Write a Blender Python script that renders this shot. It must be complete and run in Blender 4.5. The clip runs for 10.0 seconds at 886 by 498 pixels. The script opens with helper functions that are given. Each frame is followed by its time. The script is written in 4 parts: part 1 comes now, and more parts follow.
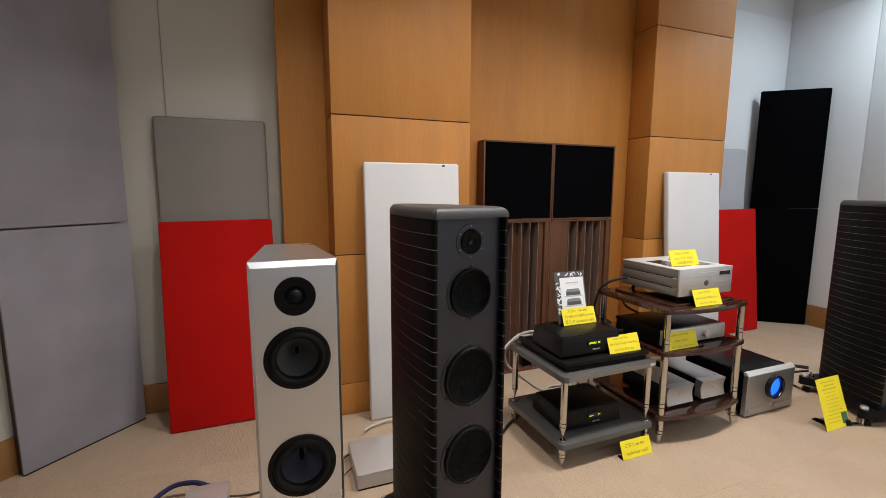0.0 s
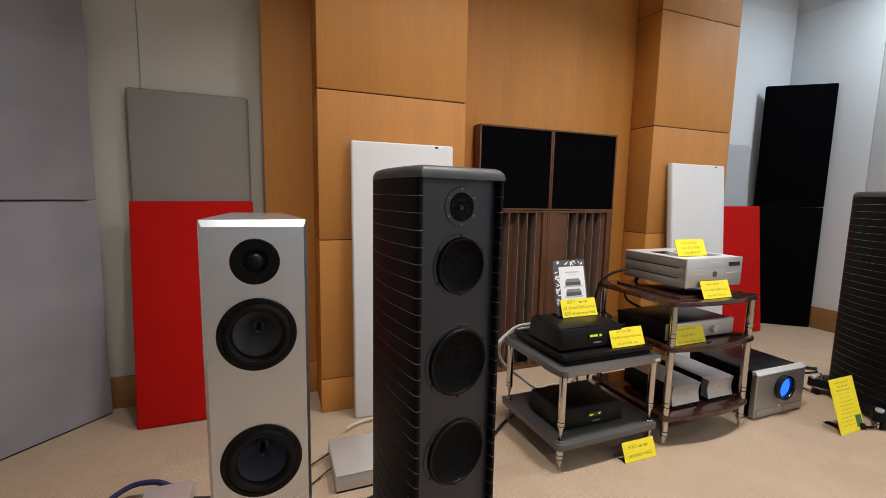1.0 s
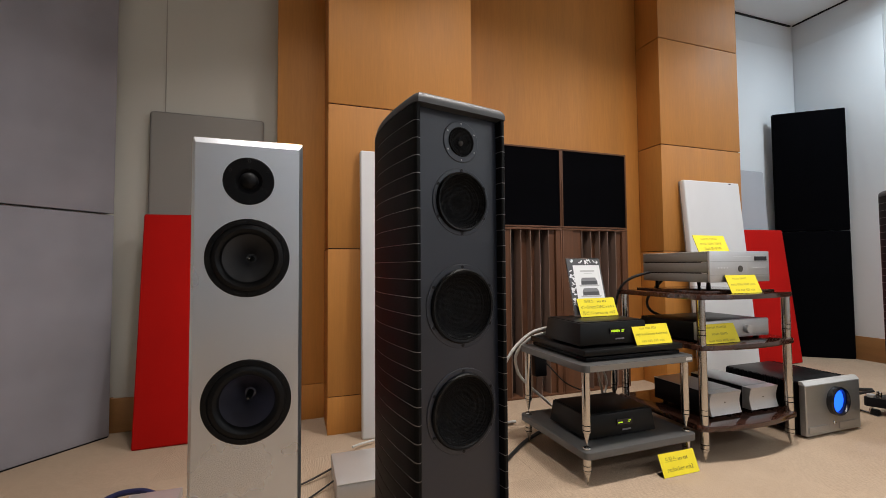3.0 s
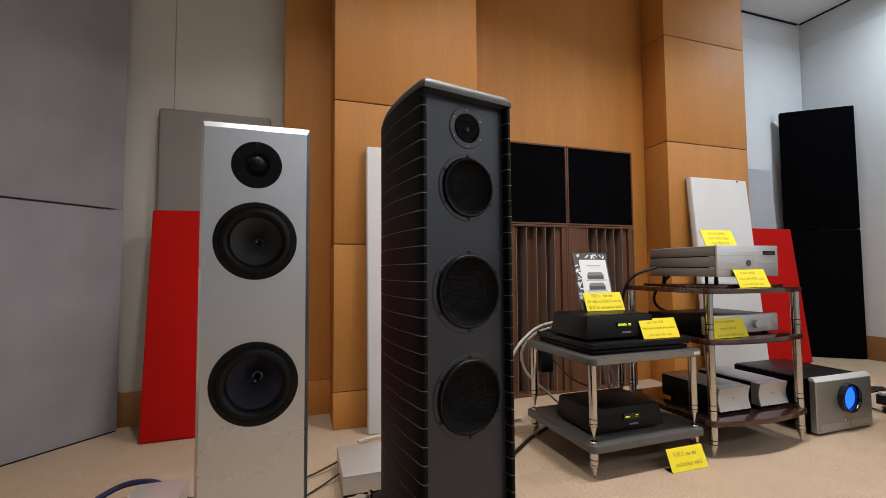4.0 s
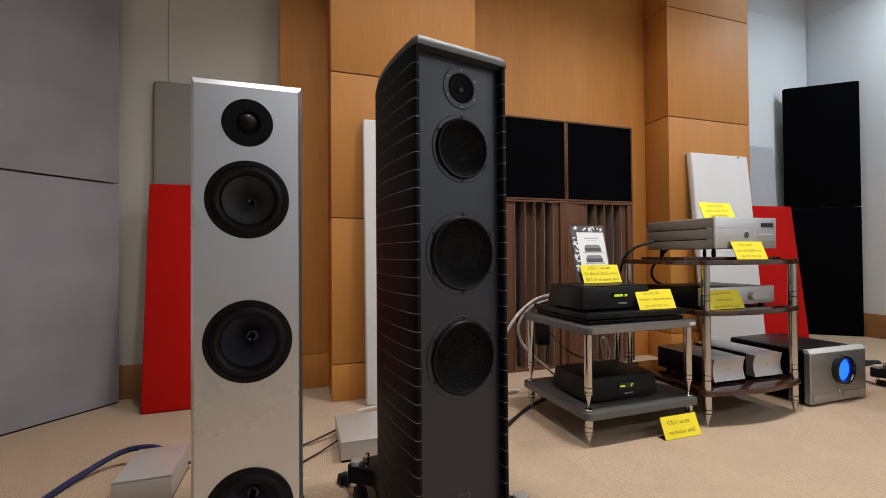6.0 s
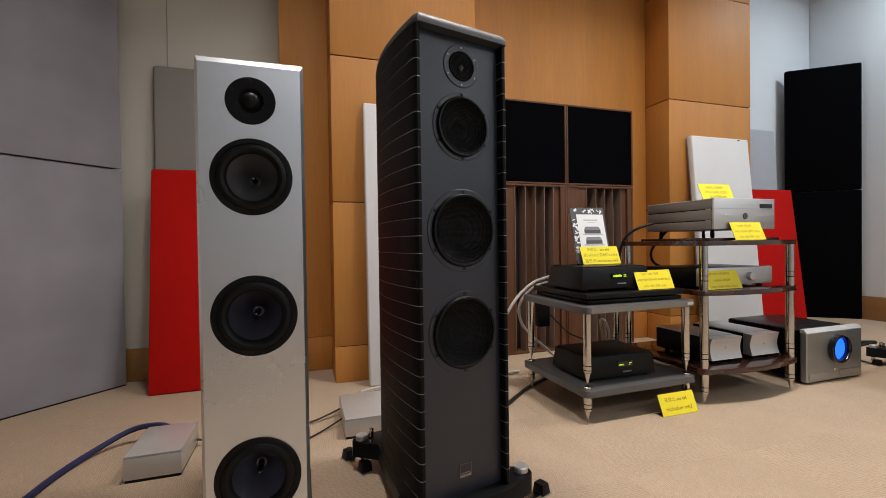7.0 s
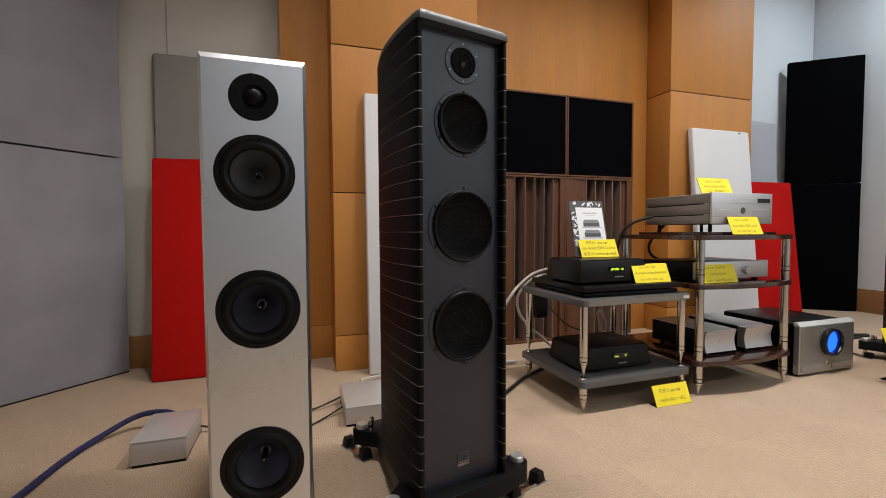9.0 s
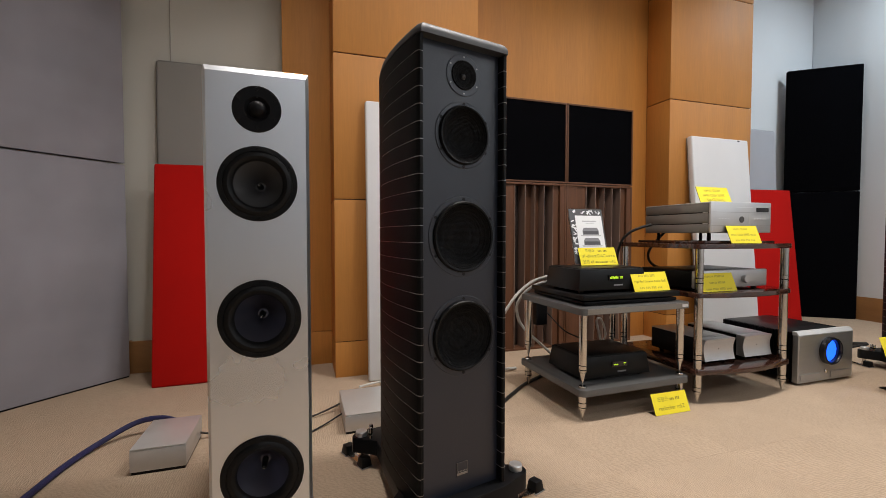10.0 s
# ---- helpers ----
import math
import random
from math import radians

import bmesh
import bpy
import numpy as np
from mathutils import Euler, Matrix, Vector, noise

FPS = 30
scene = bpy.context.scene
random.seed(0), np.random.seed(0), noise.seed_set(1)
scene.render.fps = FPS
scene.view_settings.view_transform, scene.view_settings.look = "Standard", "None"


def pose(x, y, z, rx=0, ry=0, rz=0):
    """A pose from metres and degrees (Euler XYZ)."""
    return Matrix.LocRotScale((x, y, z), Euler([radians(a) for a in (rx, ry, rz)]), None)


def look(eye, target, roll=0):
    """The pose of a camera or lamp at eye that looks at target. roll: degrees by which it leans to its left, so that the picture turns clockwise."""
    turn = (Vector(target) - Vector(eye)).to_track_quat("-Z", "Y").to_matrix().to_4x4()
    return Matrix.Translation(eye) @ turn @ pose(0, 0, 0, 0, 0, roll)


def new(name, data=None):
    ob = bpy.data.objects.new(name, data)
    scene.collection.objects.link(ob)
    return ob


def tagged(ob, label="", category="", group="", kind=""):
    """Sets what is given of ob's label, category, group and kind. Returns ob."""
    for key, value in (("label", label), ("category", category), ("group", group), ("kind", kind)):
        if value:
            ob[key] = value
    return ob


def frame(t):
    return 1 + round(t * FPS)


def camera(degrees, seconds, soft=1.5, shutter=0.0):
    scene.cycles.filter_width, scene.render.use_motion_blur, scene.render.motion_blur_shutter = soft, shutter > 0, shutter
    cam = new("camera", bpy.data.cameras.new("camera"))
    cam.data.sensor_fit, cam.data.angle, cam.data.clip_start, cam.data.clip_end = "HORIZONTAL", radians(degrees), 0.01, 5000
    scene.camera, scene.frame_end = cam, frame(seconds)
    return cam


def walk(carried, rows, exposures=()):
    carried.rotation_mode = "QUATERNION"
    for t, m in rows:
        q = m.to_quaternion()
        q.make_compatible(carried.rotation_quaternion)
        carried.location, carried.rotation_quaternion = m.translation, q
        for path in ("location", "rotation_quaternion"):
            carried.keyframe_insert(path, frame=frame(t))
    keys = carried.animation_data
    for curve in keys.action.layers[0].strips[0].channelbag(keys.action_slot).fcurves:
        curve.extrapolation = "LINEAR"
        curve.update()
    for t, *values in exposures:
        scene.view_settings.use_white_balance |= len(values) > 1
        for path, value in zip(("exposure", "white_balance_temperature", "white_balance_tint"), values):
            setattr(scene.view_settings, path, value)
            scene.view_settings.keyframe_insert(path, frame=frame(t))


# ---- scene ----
cam = camera(91.9, 10.0, soft=0.65)
PATH = [
    (0, (0.036, 0.031, 1.438), (0.742, 1.883, 1.173), 0.2),
    (0.5, (0.087, 0.11, 1.404), (0.807, 1.957, 1.141), 0.7),
    (1, (0.117, 0.162, 1.31), (0.839, 2.011, 1.067), 1.1),
    (1.5, (0.135, 0.167, 1.206), (0.843, 2.032, 1.07), 0.9),
    (2, (0.155, 0.165, 1.118), (0.848, 2.04, 1.071), 0.6),
    (2.5, (0.174, 0.176, 1.01), (0.843, 2.061, 1.049), -0.1),
    (4, (0.17, 0.179, 0.893), (0.796, 2.076, 0.992), -0.4),
    (4.5, (0.18, 0.192, 0.867), (0.798, 2.092, 0.951), -0.4),
    (5, (0.189, 0.193, 0.85), (0.806, 2.094, 0.911), -0.4),
    (5.5, (0.191, 0.187, 0.843), (0.812, 2.087, 0.889), -0.3),
    (7, (0.181, 0.158, 0.8), (0.8, 2.06, 0.774), -0.8),
    (7.5, (0.177, 0.15, 0.789), (0.795, 2.051, 0.74), -0.7),
    (8, (0.172, 0.145, 0.79), (0.791, 2.046, 0.726), -0.6),
    (8.5, (0.172, 0.145, 0.798), (0.792, 2.045, 0.717), -0.6),
    (9, (0.173, 0.141, 0.823), (0.794, 2.04, 0.738), -0.3),
    (9.5, (0.172, 0.135, 0.83), (0.794, 2.035, 0.75), -0.2),
    (10, (0.17, 0.132, 0.841), (0.791, 2.032, 0.774), -0.0),
]
walk(cam, [(t, look(eye, target, roll)) for t, eye, target, roll in PATH])


# ---- light ----
world = bpy.data.worlds.new("world")
scene.world = world
world.use_nodes = True
world.node_tree.nodes["Background"].inputs[0].default_value = (0.9, 0.95, 1.0, 1)
world.node_tree.nodes["Background"].inputs[1].default_value = 0.02


def ceiling_lamp(x, y, size, watts, colour=(1.0, 0.945, 0.90), z=3.58, spread=124):
    data = bpy.data.lights.new("unseen_ceiling_downlight", "AREA")
    data.shape, data.size, data.energy, data.color, data.spread = "DISK", size, watts * 1.07, colour, radians(spread)
    ob = new("unseen_ceiling_downlight", data)
    ob.matrix_world = pose(x, y, z)
    return ob


for lx, ly, watts, spread in ((0.25, 1.38, 16, 110), (1.62, 1.30, 29, 128), (2.9, 1.30, 20, 122)):
    ceiling_lamp(lx, ly, 0.28, watts, spread=spread)
# Unseen rear lamps, added so the speaker fronts reflect a bright room.
for lx, watts in ((0.2, 14), (1.9, 20), (4.5, 40)):
    ceiling_lamp(lx, -2.7, 0.28, watts, (0.92, 0.955, 1.0), spread=165)
ceiling_lamp(4.9, 1.9, 0.28, 24, (0.80, 0.92, 1.0), spread=165)
# Unseen cool lamp added on the right, behind the camera.
ceiling_lamp(4.7, -0.4, 0.28, 22, (0.84, 0.93, 1.0), spread=165)


# ---- materials ----
def material(name, base, rough=0.5, metal=0.0, vary=0.1, scale=4.0, fine=120.0, bump=0.1, stretch=(1, 1, 1),
             fine_vary=0.0, per_object=0.0, coat=0.0, spec=0.5, even=False):
    """Principled surface with broad and fine variation in object space."""
    m = bpy.data.materials.new(name)
    m.use_nodes = True
    nt = m.node_tree
    n, l = nt.nodes, nt.links
    b = n["Principled BSDF"]
    b.inputs["Metallic"].default_value = metal
    b.inputs["Coat Weight"].default_value = coat
    b.inputs["Specular IOR Level"].default_value = spec
    tc = n.new("ShaderNodeTexCoord")
    mp = n.new("ShaderNodeMapping")
    mp.inputs["Scale"].default_value = stretch
    l.new(tc.outputs["Object"], mp.inputs[0])
    broad = n.new("ShaderNodeTexNoise")
    broad.inputs["Scale"].default_value, broad.inputs["Detail"].default_value = scale, 4
    small = n.new("ShaderNodeTexNoise")
    small.inputs["Scale"].default_value, small.inputs["Detail"].default_value = fine, 3
    l.new(tc.outputs["Object"] if even else mp.outputs[0], broad.inputs["Vector"])
    l.new(mp.outputs[0], small.inputs["Vector"])
    v = n.new("ShaderNodeMapRange")
    v.inputs["From Min"].default_value, v.inputs["From Max"].default_value = 0.25, 0.75
    v.inputs["To Min"].default_value, v.inputs["To Max"].default_value = 1 - vary, 1 + vary
    l.new(broad.outputs["Fac"], v.inputs["Value"])
    w = n.new("ShaderNodeMapRange")
    w.inputs["From Min"].default_value, w.inputs["From Max"].default_value = 0.3, 0.7
    w.inputs["To Min"].default_value, w.inputs["To Max"].default_value = 1 - fine_vary, 1 + fine_vary
    l.new(small.outputs["Fac"], w.inputs["Value"])
    mul = n.new("ShaderNodeMath")
    mul.operation = "MULTIPLY"
    l.new(v.outputs[0], mul.inputs[0])
    l.new(w.outputs[0], mul.inputs[1])
    last = mul
    if per_object:
        oi = n.new("ShaderNodeObjectInfo")
        pr = n.new("ShaderNodeMapRange")
        pr.inputs["To Min"].default_value, pr.inputs["To Max"].default_value = 1 - per_object, 1 + per_object
        l.new(oi.outputs["Random"], pr.inputs["Value"])
        last = n.new("ShaderNodeMath")
        last.operation = "MULTIPLY"
        l.new(mul.outputs[0], last.inputs[0])
        l.new(pr.outputs[0], last.inputs[1])
    hue = n.new("ShaderNodeHueSaturation")
    hue.inputs["Color"].default_value = (*base, 1)
    l.new(last.outputs[0], hue.inputs["Value"])
    l.new(hue.outputs[0], b.inputs["Base Color"])
    rr = n.new("ShaderNodeMapRange")
    rr.inputs["To Min"].default_value, rr.inputs["To Max"].default_value = max(0.02, rough - 0.08), min(1, rough + 0.08)
    l.new(broad.outputs["Fac"], rr.inputs["Value"])
    l.new(rr.outputs[0], b.inputs["Roughness"])
    if bump:
        bp = n.new("ShaderNodeBump")
        bp.inputs["Strength"].default_value, bp.inputs["Distance"].default_value = bump, 0.002
        l.new(small.outputs["Fac"], bp.inputs["Height"])
        l.new(bp.outputs[0], b.inputs["Normal"])
    return m


def glowing(name, colour, strength):
    m = material(name, colour, 0.4, bump=0)
    b = m.node_tree.nodes["Principled BSDF"]
    b.inputs["Emission Color"].default_value = (*colour, 1)
    b.inputs["Emission Strength"].default_value = strength
    return m


WOOD = material("maple_veneer", (0.50, 0.208, 0.040), 0.60, vary=0.09, scale=1.5, fine=16, bump=0.02, stretch=(6, 6, 0.45), fine_vary=0.05, per_object=0.04)
# Baseboard brown lowered to include the shade at the wall foot.
WOOD_BASE_SHADED = material("maple_baseboard_shaded", (0.32, 0.155, 0.055), 0.45, vary=0.15, scale=2.2, fine=60, bump=0.03, stretch=(0.8, 0.8, 6), fine_vary=0.06)
JOINT = material("dark_joint", (0.05, 0.02, 0.01), 0.8)
BEIGE = material("beige_wall_fabric", (0.57, 0.55, 0.49), 0.9, vary=0.04, scale=1.5, fine=500, bump=0.15, fine_vary=0.03)
WHITE_WALL = material("white_wall_paint", (0.72, 0.75, 0.78), 0.85, vary=0.03, scale=1.2, fine=300, bump=0.08, fine_vary=0.01)
CEILING = material("ceiling_paint", (0.78, 0.80, 0.82), 0.9, vary=0.03, scale=1.5, fine=200, bump=0.1)
GREY_FABRIC = material("grey_fabric", (0.30, 0.288, 0.318), 0.95, vary=0.13, scale=3.5, fine=450, bump=0.5, fine_vary=0.12)
TAUPE_FABRIC = material("taupe_fabric", (0.265, 0.247, 0.228), 0.95, vary=0.05, scale=3, fine=450, bump=0.4, fine_vary=0.08)
LILAC_FABRIC = material("pale_grey_fabric", (0.42, 0.43, 0.47), 0.95, vary=0.05, scale=3, fine=450, bump=0.4, fine_vary=0.08)
RED_FABRIC = material("red_fabric", (0.48, 0.009, 0.007), 0.9, vary=0.08, scale=3, fine=450, bump=0.4, fine_vary=0.10, spec=0.08)
WHITE_FABRIC = material("white_fabric", (0.67, 0.67, 0.68), 0.9, vary=0.03, scale=3, fine=450, bump=0.2, fine_vary=0.03)
BLACK_FABRIC = material("black_fabric", (0.0022, 0.0022, 0.0030), 0.97, vary=0.2, scale=6, fine=450, bump=0.4, fine_vary=0.3, spec=0.02)
WALNUT = material("walnut_diffuser", (0.125, 0.053, 0.026), 0.55, vary=0.2, scale=3, fine=80, bump=0.04, stretch=(8, 8, 0.8), fine_vary=0.12, spec=0.3)
# Deep wells' shade put into the colour; also serves dark panel backing boards.
WELL_SHADE_DARK_BOARD = material("well_shade_dark_board", (0.022, 0.0115, 0.008), 0.6, vary=0.15, scale=3, fine=80, stretch=(8, 8, 0.8))
FIN = material("pale_fin_edge", (0.24, 0.16, 0.125), 0.5, vary=0.1, scale=3, fine=80, stretch=(8, 8, 0.8))
EBONY = material("striped_ebony", (0.042, 0.016, 0.010), 0.15, vary=0.75, scale=3.5, fine=60, bump=0.02, stretch=(1.2, 14, 8), fine_vary=0.3, coat=0.4)
SILVER_PAINT = material("silver_lacquer", (0.70, 0.735, 0.785), 0.29, metal=0.92, vary=0.03, scale=3, fine=900, bump=0.02, fine_vary=0.05, coat=0.5)
ALU = material("brushed_aluminium", (0.64, 0.645, 0.65), 0.40, metal=0.75, vary=0.04, scale=5, fine=200, bump=0.03, stretch=(1, 1, 12), fine_vary=0.05)
ALU_DARK = material("grey_brushed_aluminium", (0.40, 0.40, 0.40), 0.38, metal=0.8, vary=0.05, scale=5, fine=200, bump=0.03, stretch=(1, 1, 12), fine_vary=0.06)
ALU_MATT = material("matt_aluminium", (0.68, 0.68, 0.67), 0.42, metal=0.35, vary=0.04, scale=5, fine=600, bump=0.03, fine_vary=0.05)
# Rack edge taupe; on the player, weaker side light put into the colour.
TAUPE_EDGE_SIDE_SHADE = material("taupe_edge_side_shade", (0.24, 0.228, 0.21), 0.40, metal=0.5, vary=0.05, scale=5, fine=600, bump=0.03, fine_vary=0.05)
CHROME = material("polished_steel", (0.58, 0.56, 0.53), 0.16, metal=1.0, vary=0.04, scale=6, fine=200, bump=0.0)
GREY_SHELF = material("grey_lacquered_shelf", (0.105, 0.103, 0.100), 0.35, metal=0.3, vary=0.08, scale=5, fine=400, bump=0.02)
BLACK_SATIN = material("black_satin", (0.006, 0.006, 0.007), 0.36, vary=0.15, scale=6, fine=500, bump=0.05, spec=0.12)
BLACK_ANOD = material("black_anodised", (0.005, 0.005, 0.005), 0.36, vary=0.1, scale=6, fine=600, bump=0.04, spec=0.20)
BAFFLE = material("blue_black_baffle", (0.0050, 0.0092, 0.0210), 0.42, vary=0.1, scale=5, fine=900, bump=0.08, fine_vary=0.1, spec=0.72)
RIB = material("black_rib", (0.0035, 0.0035, 0.0040), 0.56, vary=0.15, scale=8, fine=300, bump=0.06, per_object=0.15, spec=0.15)
SHIM = material("grey_metal_shim", (0.30, 0.295, 0.29), 0.30, metal=0.9, vary=0.15, scale=10, bump=0)
CAP = material("gunmetal_cap", (0.070, 0.070, 0.073), 0.48, metal=0.5, vary=0.08, scale=6, fine=600, bump=0.03)
RUBBER = material("black_rubber", (0.005, 0.005, 0.0055), 0.42, vary=0.2, scale=20, fine=300, bump=0.05, spec=0.18)
CONE = material("grey_cone", (0.075, 0.075, 0.078), 0.42, metal=0.2, vary=0.1, scale=15, fine=300, bump=0.03)
DARK_CONE = material("violet_black_cone", (0.12, 0.12, 0.155), 0.36, metal=0.85, vary=0.1, scale=15, fine=300, bump=0.03)
MESH_GRILLE = material("woven_black_grille", (0.004, 0.004, 0.0045), 0.33, metal=0.0, vary=0.1, scale=10, bump=0, spec=0.10)


def add_weave(m, cells):
    """Tiny round holes in a metal grille."""
    nt = m.node_tree
    v = nt.nodes.new("ShaderNodeTexVoronoi")
    v.inputs["Scale"].default_value, v.inputs["Randomness"].default_value = cells, 0.25
    tc = nt.nodes.new("ShaderNodeTexCoord")
    nt.links.new(tc.outputs["Object"], v.inputs["Vector"])
    mr = nt.nodes.new("ShaderNodeMapRange")
    mr.inputs["From Min"].default_value, mr.inputs["From Max"].default_value = 0.25, 0.55
    mr.inputs["To Min"].default_value, mr.inputs["To Max"].default_value = 0.15, 1.3
    nt.links.new(v.outputs["Distance"], mr.inputs["Value"])
    mix = nt.nodes.new("ShaderNodeVectorMath")
    mix.operation = "SCALE"
    b = nt.nodes["Principled BSDF"]
    nt.links.new(b.inputs["Base Color"].links[0].from_socket, mix.inputs[0])
    nt.links.new(mr.outputs[0], mix.inputs["Scale"])
    nt.links.new(mix.outputs[0], b.inputs["Base Color"])
    bp = nt.nodes.new("ShaderNodeBump")
    bp.inputs["Strength"].default_value, bp.inputs["Distance"].default_value = 1.0, 0.002
    nt.links.new(v.outputs["Distance"], bp.inputs["Height"])
    nt.links.new(bp.outputs[0], b.inputs["Normal"])


add_weave(MESH_GRILLE, 300)
# Beige darkened to stand for the shadow in the wall seam.
SEAM_SHADE = material("beige_seam_shade", (0.34, 0.32, 0.28), 0.9, bump=0)
YELLOW = material("yellow_card", (0.86, 0.72, 0.02), 0.6, vary=0.04, scale=12, fine=300, bump=0.03)
INK = material("dark_ink", (0.30, 0.245, 0.022), 0.7, bump=0)
INK_FAINT = material("faded_ink", (0.56, 0.46, 0.03), 0.7, bump=0)
PAPER = material("white_paper", (0.80, 0.81, 0.82), 0.5, vary=0.02, scale=10, bump=0)
PAPER_GREY = material("grey_print", (0.22, 0.22, 0.23), 0.5, vary=0.05, scale=10, bump=0)
PAPER_BLACK = material("black_print", (0.07, 0.07, 0.075), 0.45, vary=0.05, scale=10, bump=0)
PRINT_LIGHT = material("pale_grey_print", (0.48, 0.48, 0.49), 0.5, vary=0.05, scale=10, bump=0)
GREEN_PRINT = material("green_print", (0.05, 0.14, 0.06), 0.6, vary=0.3, scale=60, bump=0)
BOX_METAL = material("satin_box_metal", (0.56, 0.545, 0.53), 0.38, metal=0.5, vary=0.05, scale=6, fine=500, bump=0.03, fine_vary=0.05)
GLASS_BLACK = material("black_display_glass", (0.008, 0.008, 0.010), 0.12, bump=0)
LCD = glowing("green_display", (0.40, 0.62, 0.02), 0.9)
BLUE_METER = glowing("blue_meter", (0.012, 0.105, 1.0), 2.2)
WHITE_LED = glowing("small_led", (1.0, 1.0, 0.9), 2.0)
BLUE_CABLE = material("blue_cable_sleeve", (0.013, 0.015, 0.075), 0.6, vary=0.2, scale=30, fine=700, bump=0.4)
BLACK_CABLE = material("black_cable", (0.012, 0.012, 0.012), 0.5, bump=0)
BROWN_CABLE = material("brown_braided_cable", (0.035, 0.026, 0.020), 0.6, vary=0.3, scale=60, fine=400, bump=0.5, fine_vary=0.4)
WHITE_CABLE = material("grey_white_cable", (0.50, 0.49, 0.46), 0.5, vary=0.08, scale=20, bump=0)

ACRYLIC = bpy.data.materials.new("clear_acrylic")
ACRYLIC.use_nodes = True
pb = ACRYLIC.node_tree.nodes["Principled BSDF"]
pb.inputs["Base Color"].default_value = (0.95, 0.97, 0.97, 1)
pb.inputs["Transmission Weight"].default_value, pb.inputs["Roughness"].default_value, pb.inputs["IOR"].default_value = 1.0, 0.03, 1.2


def carpet_material(name, along_x):
    """Loop-pile carpet tile with staggered ribs in one direction."""
    m = material(name, (0.47, 0.352, 0.250), 0.95, vary=0.06, scale=3, fine=260, bump=0, fine_vary=0.08, per_object=0.025, spec=0.12)
    nt = m.node_tree
    n, l = nt.nodes, nt.links
    b = n["Principled BSDF"]
    tc = n.new("ShaderNodeTexCoord")
    wob = n.new("ShaderNodeTexNoise")
    wob.inputs["Scale"].default_value, wob.inputs["Detail"].default_value = 16, 4
    l.new(tc.outputs["Object"], wob.inputs["Vector"])
    add = n.new("ShaderNodeVectorMath")
    add.operation = "MULTIPLY_ADD"
    add.inputs[1].default_value = (0.012, 0.012, 0)
    l.new(wob.outputs["Color"], add.inputs[0])
    l.new(tc.outputs["Object"], add.inputs[2])
    mp = n.new("ShaderNodeMapping")
    mp.inputs["Rotation"].default_value = (0, 0, 0 if along_x else radians(90))
    l.new(add.outputs[0], mp.inputs[0])
    squeeze = n.new("ShaderNodeMapping")
    squeeze.inputs["Scale"].default_value = (0.42, 1.0, 1.0)
    l.new(mp.outputs[0], squeeze.inputs[0])
    br = n.new("ShaderNodeTexWave")
    br.wave_type, br.bands_direction, br.wave_profile = "BANDS", "Y", "SIN"
    for key, value in (("Scale", 42.0), ("Distortion", 11.0), ("Detail", 5.0), ("Detail Scale", 1.1), ("Detail Roughness", 0.78)):
        br.inputs[key].default_value = value
    l.new(squeeze.outputs[0], br.inputs["Vector"])
    tone = n.new("ShaderNodeMapRange")
    tone.interpolation_type = "SMOOTHSTEP"
    tone.inputs["From Min"].default_value, tone.inputs["From Max"].default_value = 0.0, 0.62
    tone.inputs["To Min"].default_value, tone.inputs["To Max"].default_value = 0.82, 1.04
    l.new(br.outputs["Fac"], tone.inputs["Value"])
    mul = n.new("ShaderNodeVectorMath")
    mul.operation = "MULTIPLY"
    l.new(b.inputs["Base Color"].links[0].from_socket, mul.inputs[0])
    l.new(tone.outputs[0], mul.inputs[1])
    l.new(mul.outputs[0], b.inputs["Base Color"])
    bp = n.new("ShaderNodeBump")
    bp.inputs["Strength"].default_value, bp.inputs["Distance"].default_value = 0.6, 0.002
    l.new(br.outputs["Fac"], bp.inputs["Height"])
    l.new(bp.outputs[0], b.inputs["Normal"])
    return m


CARPET_X = carpet_material("beige_carpet_ribbed", True)
CARPET_Y = carpet_material("beige_carpet_ribbed_across", False)


# ---- mesh tools ----
def box(bm, x0, y0, z0, x1, y1, z1, bevel=0.0, segments=2):
    made = bmesh.ops.create_cube(bm, size=1.0, matrix=Matrix.Translation(((x0 + x1) / 2, (y0 + y1) / 2, (z0 + z1) / 2))
                                 @ Matrix.Diagonal((x1 - x0, y1 - y0, z1 - z0, 1)))
    if bevel:
        edges = list({e for v in made["verts"] for e in v.link_edges})
        bmesh.ops.bevel(bm, geom=edges, offset=bevel, segments=segments, profile=0.5, affect="EDGES")
    return bm


def boxed(x0, y0, z0, x1, y1, z1, bevel=0.0, segments=2):
    return box(bmesh.new(), x0, y0, z0, x1, y1, z1, bevel, segments)


def lathe(bm, profile, centre, axis="-y", seg=40):
    """Turns (radius, height) rows round an axis through centre; height runs along the axis."""
    cx, cy, cz = centre
    rings = []
    for r, h in profile:
        ring = []
        for i in range(seg if r > 1e-6 else 1):
            a = 2 * math.pi * i / seg
            u, v = r * math.cos(a), r * math.sin(a)
            co = (cx + u, cy - h, cz + v) if axis == "-y" else (cx + u, cy + v, cz + h)
            ring.append(bm.verts.new(co))
        rings.append(ring)
    for p, q in zip(rings, rings[1:]):
        for i in range(seg):
            j = (i + 1) % seg
            a = [p[i % len(p)], p[j % len(p)], q[j % len(q)], q[i % len(q)]]
            face = [v for k, v in enumerate(a) if v not in a[:k]]
            if len(face) > 2:
                bm.faces.new(face)
    bmesh.ops.recalc_face_normals(bm, faces=bm.faces)
    return bm


def turned(profile, centre=(0, 0, 0), axis="z", seg=32):
    return lathe(bmesh.new(), profile, centre, axis, seg)


